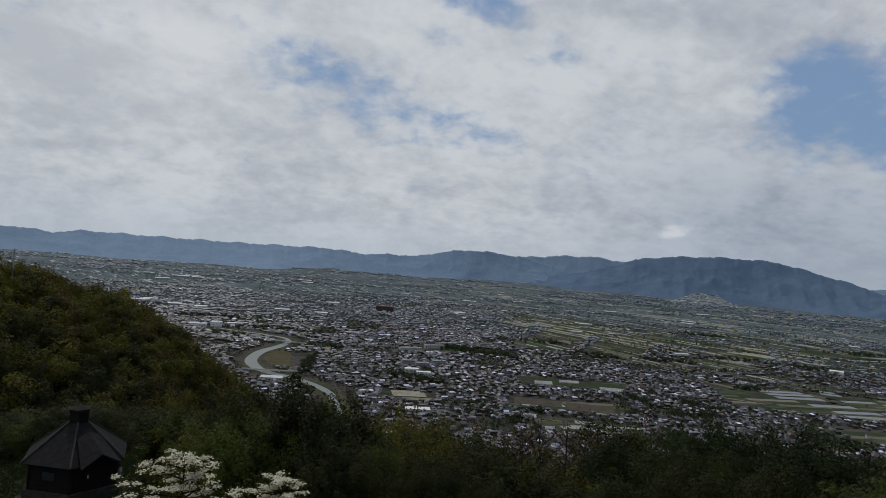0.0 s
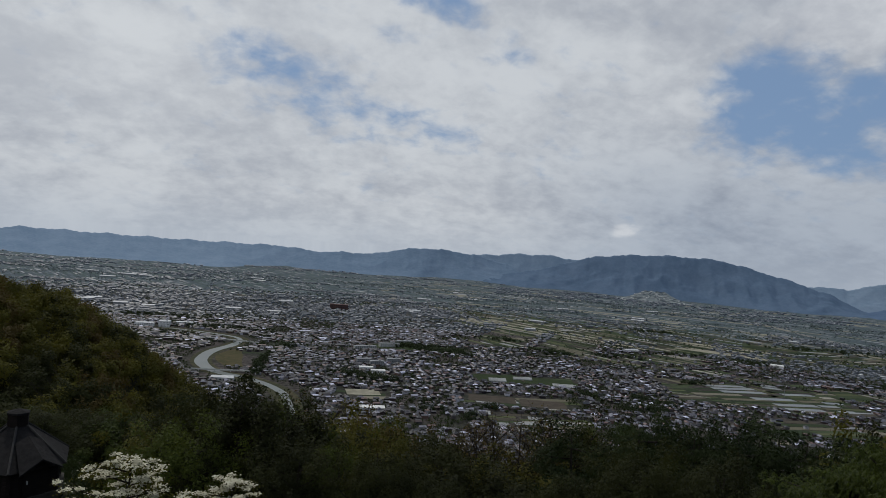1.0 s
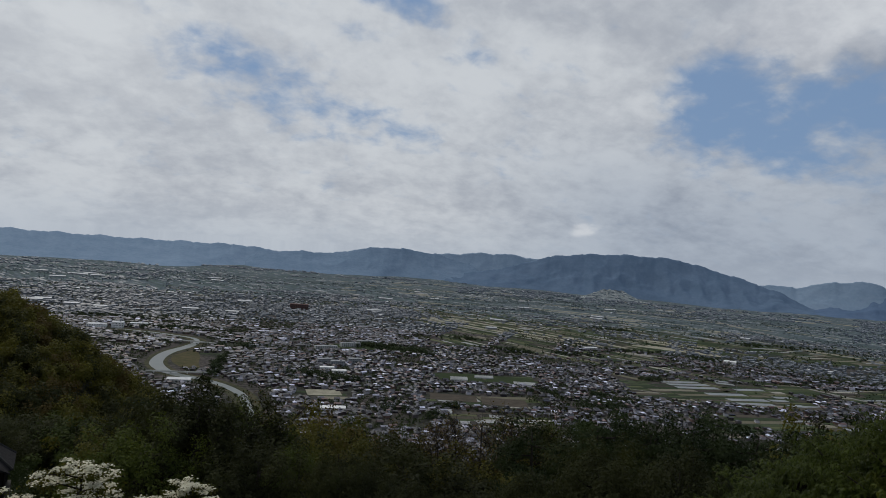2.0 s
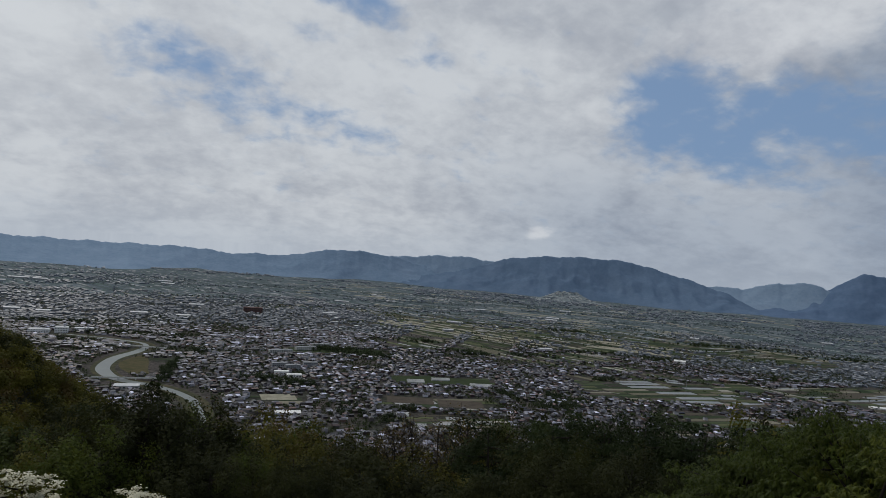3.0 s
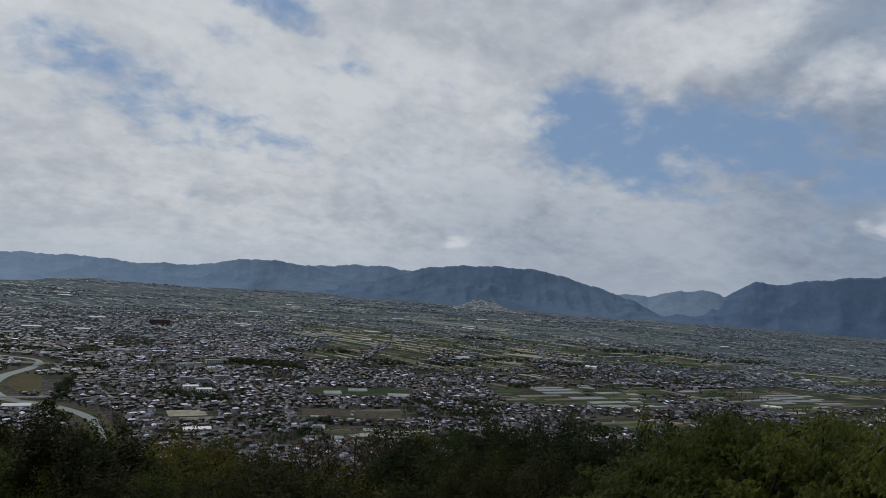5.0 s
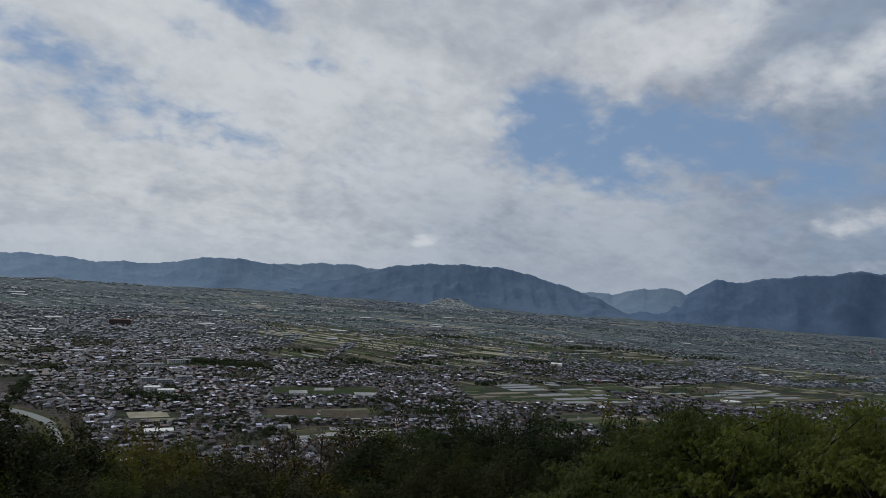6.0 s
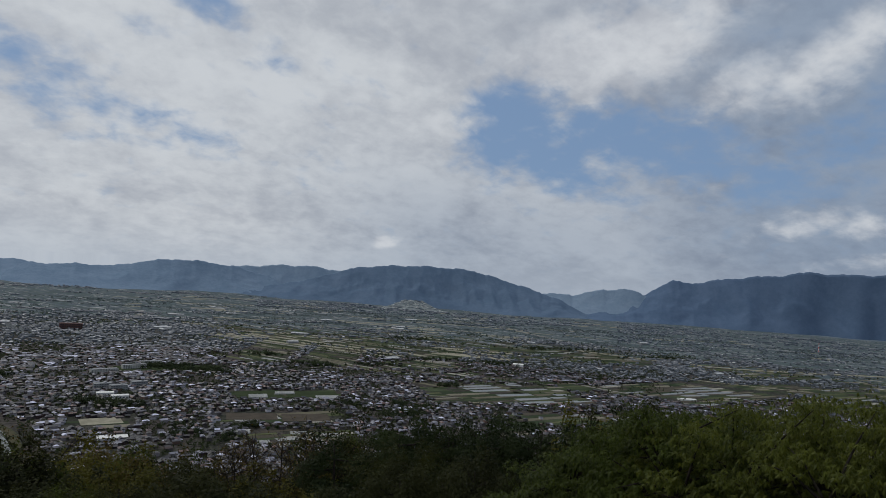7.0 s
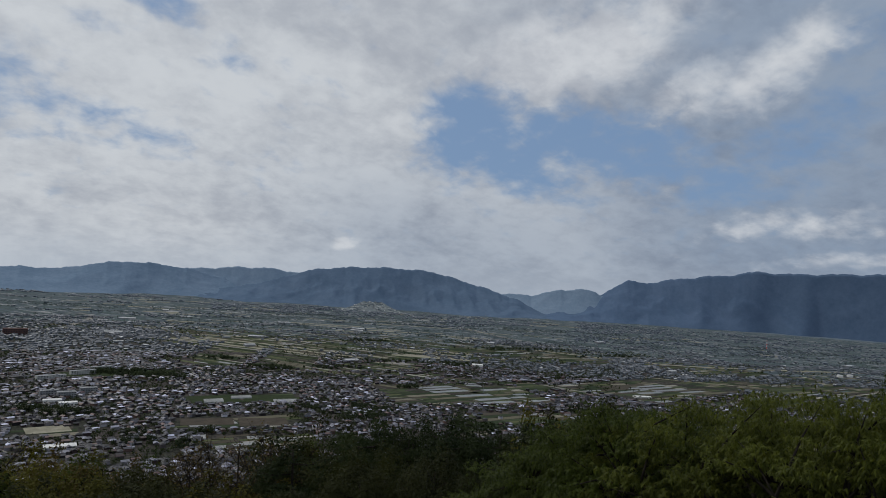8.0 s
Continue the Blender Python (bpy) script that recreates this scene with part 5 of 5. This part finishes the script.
# ---- the flowering dogwood ----
def dogwood(az, d, h, r, seed):
    g = np.random.default_rng(seed)
    x, y = d * math.sin(radians(az)), d * math.cos(radians(az))
    root = empty("dogwood_tree", pose(x, y, float(height(x, y)) - 0.05), "dogwood covered in white blossom beside the cabin", "tree", "flowering dogwoods")
    parts, sprays = [tube([(0, 0, -0.5), (0.05, 0, h * 0.45), (0.1, 0.05, h * 0.95)], [0.1, 0.07, 0.015], 7)], []
    for k in range(24):
        f = 0.3 + 0.66 * k / 24
        a = k * 2.4 + g.uniform(-0.4, 0.4)
        reach = r * (1.3 - f * 1.12) * g.uniform(0.6, 1.15)
        p = Vector((0.1 * f, 0.05 * f, h * f))
        e = p + Vector((math.cos(a) * reach, math.sin(a) * reach, 0.22 * reach))
        parts.append(tube([p, p.lerp(e, 0.5) + Vector((0, 0, 0.1)), e], [0.035, 0.022, 0.006], 5))
        for q in range(5):
            c = p.lerp(e, 0.4 + 0.16 * q)
            sprays.append(c + Vector((g.normal() * 0.2, g.normal() * 0.2, 0.06 + g.normal() * 0.05)))
    V, F = join(parts)
    part("trunk", mesh_from("trunk", V, F, [M_BARK], smooth=True), root)
    S = np.array([tuple(v) for v in sprays])
    n = 8000
    c = S[g.integers(0, len(S), n)] + g.normal(size=(n, 3)) * np.array([0.1, 0.1, 0.022])
    part("blossom", leaf_mesh("blossom", c, 0.072, M_PETAL, flat=0.75, slim=0.5, seed=seed), root, "white four-bract blossom in flat sprays")
    c = S[g.integers(0, len(S), 2200)] + g.normal(size=(2200, 3)) * np.array([0.2, 0.2, 0.06]) - np.array([0, 0, 0.08])
    part("crown", leaf_mesh("crown", c, 0.1, M_LEAF_OLIVE, droop=0.3, slim=0.3, seed=seed + 1), root)


def top_height(az, d, el):
    x, y = d * math.sin(radians(az)), d * math.cos(radians(az))
    return EYE + d * math.tan(radians(el)) - float(height(x, y))


dogwood(-20.6, 24, top_height(-20.6, 24, -17.4), 3.0, 7)
dogwood(-12.6, 25, top_height(-12.6, 25, -19.3), 2.2, 8)


# ---- the six-sided barbecue cabin ----
def cabin():
    az, d = -28.3, 33.0
    x, y = d * math.sin(radians(az)), d * math.cos(radians(az))
    zb = EYE + 33 * math.tan(radians(-20.0)) + 0.5
    root = empty("garden_cabin", pose(x, y, zb, 0, 0, 53.3), "dark six-sided timber cabin with a smoke lantern", "cabin")
    rw, hw, re, ze, rl, zl, zt = 1.9, 1.27, 2.25, 1.2, 0.42, 2.62, 3.3

    def ring(r, z, turn=0.0):
        return [(r * math.cos(radians(60 * k) + turn), r * math.sin(radians(60 * k) + turn), z) for k in range(6)]

    # base slab and wall panels of boards
    V, F = tube([(0, 0, -1.4), (0, 0, 0.06)], [rw + 0.25, rw + 0.25], 6)
    part("base", mesh_from("base", V, F, [M_PALE_TIMBER]), root, "weathered timber base")
    c0, board = ring(rw, 0), None
    for k in range(6):
        a, b = Vector(c0[k]), Vector(c0[(k + 1) % 6])
        e = b - a
        turn = math.atan2(e.y, e.x)
        mid = (a + b) / 2
        w = part("wall", mesh_from("wall", *box(0, 0, 0.03, e.length, 0.05, 1.22), [M_TIMBER]), root)
        w.matrix_basis = pose(mid.x, mid.y, 0, 0, 0, math.degrees(turn))
        if board is None:
            board = mesh_from("board", *box(0, 0, 0, e.length - 0.02, 0.09, 0.15), [M_TIMBER])
        for i in range(7):
            part("board", board, w).location = (0, 0, 0.06 + i * 0.158)
        if k == 4:
            dr = part("door", mesh_from("door", *box(0, -0.08, 0.06, 0.85, 0.07, 1.15), [M_TIMBER]), root, "dark plank door")
            dr.matrix_basis = w.matrix_basis
            h = part("handle", mesh_from("handle", *box(-0.3, -0.14, 0.62, 0.05, 0.05, 0.14), [M_METAL_ROOF]), dr, "small metal handle")
        elif k % 2:
            wn = part("window", mesh_from("window", *box(0, -0.06, 0.55, 0.55, 0.05, 0.35), [M_GLASS_DARK]), root, "small dark window")
            wn.matrix_basis = w.matrix_basis
    for p in c0:
        part("post", mesh_from("post", *box(p[0], p[1], 0, 0.13, 0.13, hw, math.atan2(p[1], p[0])), [M_TIMBER]), root)
    # roof: six shingled slopes with grey caps on the hips
    lo, hi = ring(re, ze), ring(rl, zl)
    for k in range(6):
        a, b, c, d2 = (Vector(v) for v in (lo[k], lo[(k + 1) % 6], hi[(k + 1) % 6], hi[k]))
        n = (b - a).cross(d2 - a).normalized()
        q = [a + n * 0.035, b + n * 0.035, c + n * 0.01, d2 + n * 0.01]
        V = [tuple(p) for p in q + [p - n * 0.03 for p in q]]
        F = [(0, 1, 2, 3), (4, 7, 6, 5), (0, 4, 5, 1), (1, 5, 6, 2), (2, 6, 7, 3), (3, 7, 4, 0)]
        part("roof_slope", mesh_from("roof_slope", V, F, [M_SHINGLE]), root)
        V, F = tube([a + Vector((0, 0, 0.05)), d2 + Vector((0, 0, 0.05))], [0.05, 0.045], 6)
        part("hip_cap", mesh_from("hip_cap", V, F, [M_TRIM]), root, "grey hip cap strip")
    # small gable over the door
    a, b = Vector(c0[4]), Vector(c0[5])
    mid, out = (a + b) / 2, ((a + b) / 2).normalized()
    side = Vector((-out.y, out.x, 0))
    V = []
    for r_, z_, half, lift in ((2.3, 1.22, 0.85, 0.5), (1.0, 2.18, 0.5, 0.22)):
        base = out * r_
        V += [tuple(base + side * half + Vector((0, 0, z_))), tuple(base + Vector((0, 0, z_ + lift))), tuple(base - side * half + Vector((0, 0, z_)))]
    V += [tuple(Vector(v) - Vector((0, 0, 0.06))) for v in V]
    F = [(0, 1, 4, 3), (1, 2, 5, 4), (6, 9, 10, 7), (7, 10, 11, 8), (0, 6, 7, 1), (1, 7, 8, 2), (0, 3, 9, 6), (2, 8, 11, 5)]
    part("dormer", mesh_from("dormer", V, F, [M_SHINGLE]), root)
    # smoke lantern
    V, F = tube([(0, 0, zl - 0.1), (0, 0, zt - 0.15)], [rl, rl + 0.02], 6)
    lantern = part("lantern", mesh_from("lantern", V, F, [M_TIMBER]), root, "six-sided smoke lantern")
    V, F = tube([(0, 0, zt - 0.16), (0, 0, zt - 0.08), (0, 0, zt + 0.05)], [rl + 0.05, rl + 0.05, 0.03], 6)
    part("cap", mesh_from("cap", V, F, [M_SHINGLE]), lantern)


cabin()

# utility pole on the spur
px, py = 178 * math.sin(radians(-33.4)), 178 * math.cos(radians(-33.4))
pz = float(height(px, py))
pole = empty("utility_pole", pose(px, py, pz), "slim grey utility pole above the trees", "pole")
part("shaft", mesh_from("shaft", *tube([(0, 0, -0.5), (0, 0, EYE + 178 * math.tan(radians(-2.3)) - pz)], [0.2, 0.14], 8), [M_GREY_ROOF]), pole)
part("crossarm", mesh_from("crossarm", *box(0, 0, EYE + 178 * math.tan(radians(-2.6)) - pz, 1.6, 0.12, 0.12), [M_GREY_ROOF]), pole)
# lattice-like pole among the paddies
for cx, cy in ((935, 1470), (420, 2290)):
    pole = empty("utility_pole", pose(cx, cy, 0), "tall thin pylon pole in the fields", "pole")
    part("shaft", mesh_from("shaft", *tube([(0, 0, -0.5), (0, 0, 30)], [0.55, 0.25], 6), [M_GREY_ROOF]), pole)
    for z in (23, 26, 29):
        part("crossarm", mesh_from("crossarm", *box(0, 0, z, 5, 0.3, 0.3), [M_GREY_ROOF]), pole)


# ---- grass and low scrub round the cabin and on the open slope ----
def undergrowth():
    g = np.random.default_rng(91)
    n = 60000
    d, az = np.sqrt(g.uniform(18 ** 2, 44 ** 2, n)), g.uniform(-42, 4, n)
    x, y = d * np.sin(np.radians(az)), d * np.cos(np.radians(az))
    cx, cy = 33 * math.sin(radians(-28.3)), 33 * math.cos(radians(-28.3))
    keep = np.hypot(x - cx, y - cy) > 2.3
    x, y = x[keep], y[keep]
    c = np.column_stack([x, y, height(x, y) + g.random(len(x)) ** 2 * 0.35])
    tagged(new("undergrowth", leaf_mesh("undergrowth", c, 0.24, M_NEEDLE, droop=-0.6, slim=0.2, seed=4, sides=3)), "dark grass and scrub round the cabin", "grass", kind="stuff")


undergrowth()
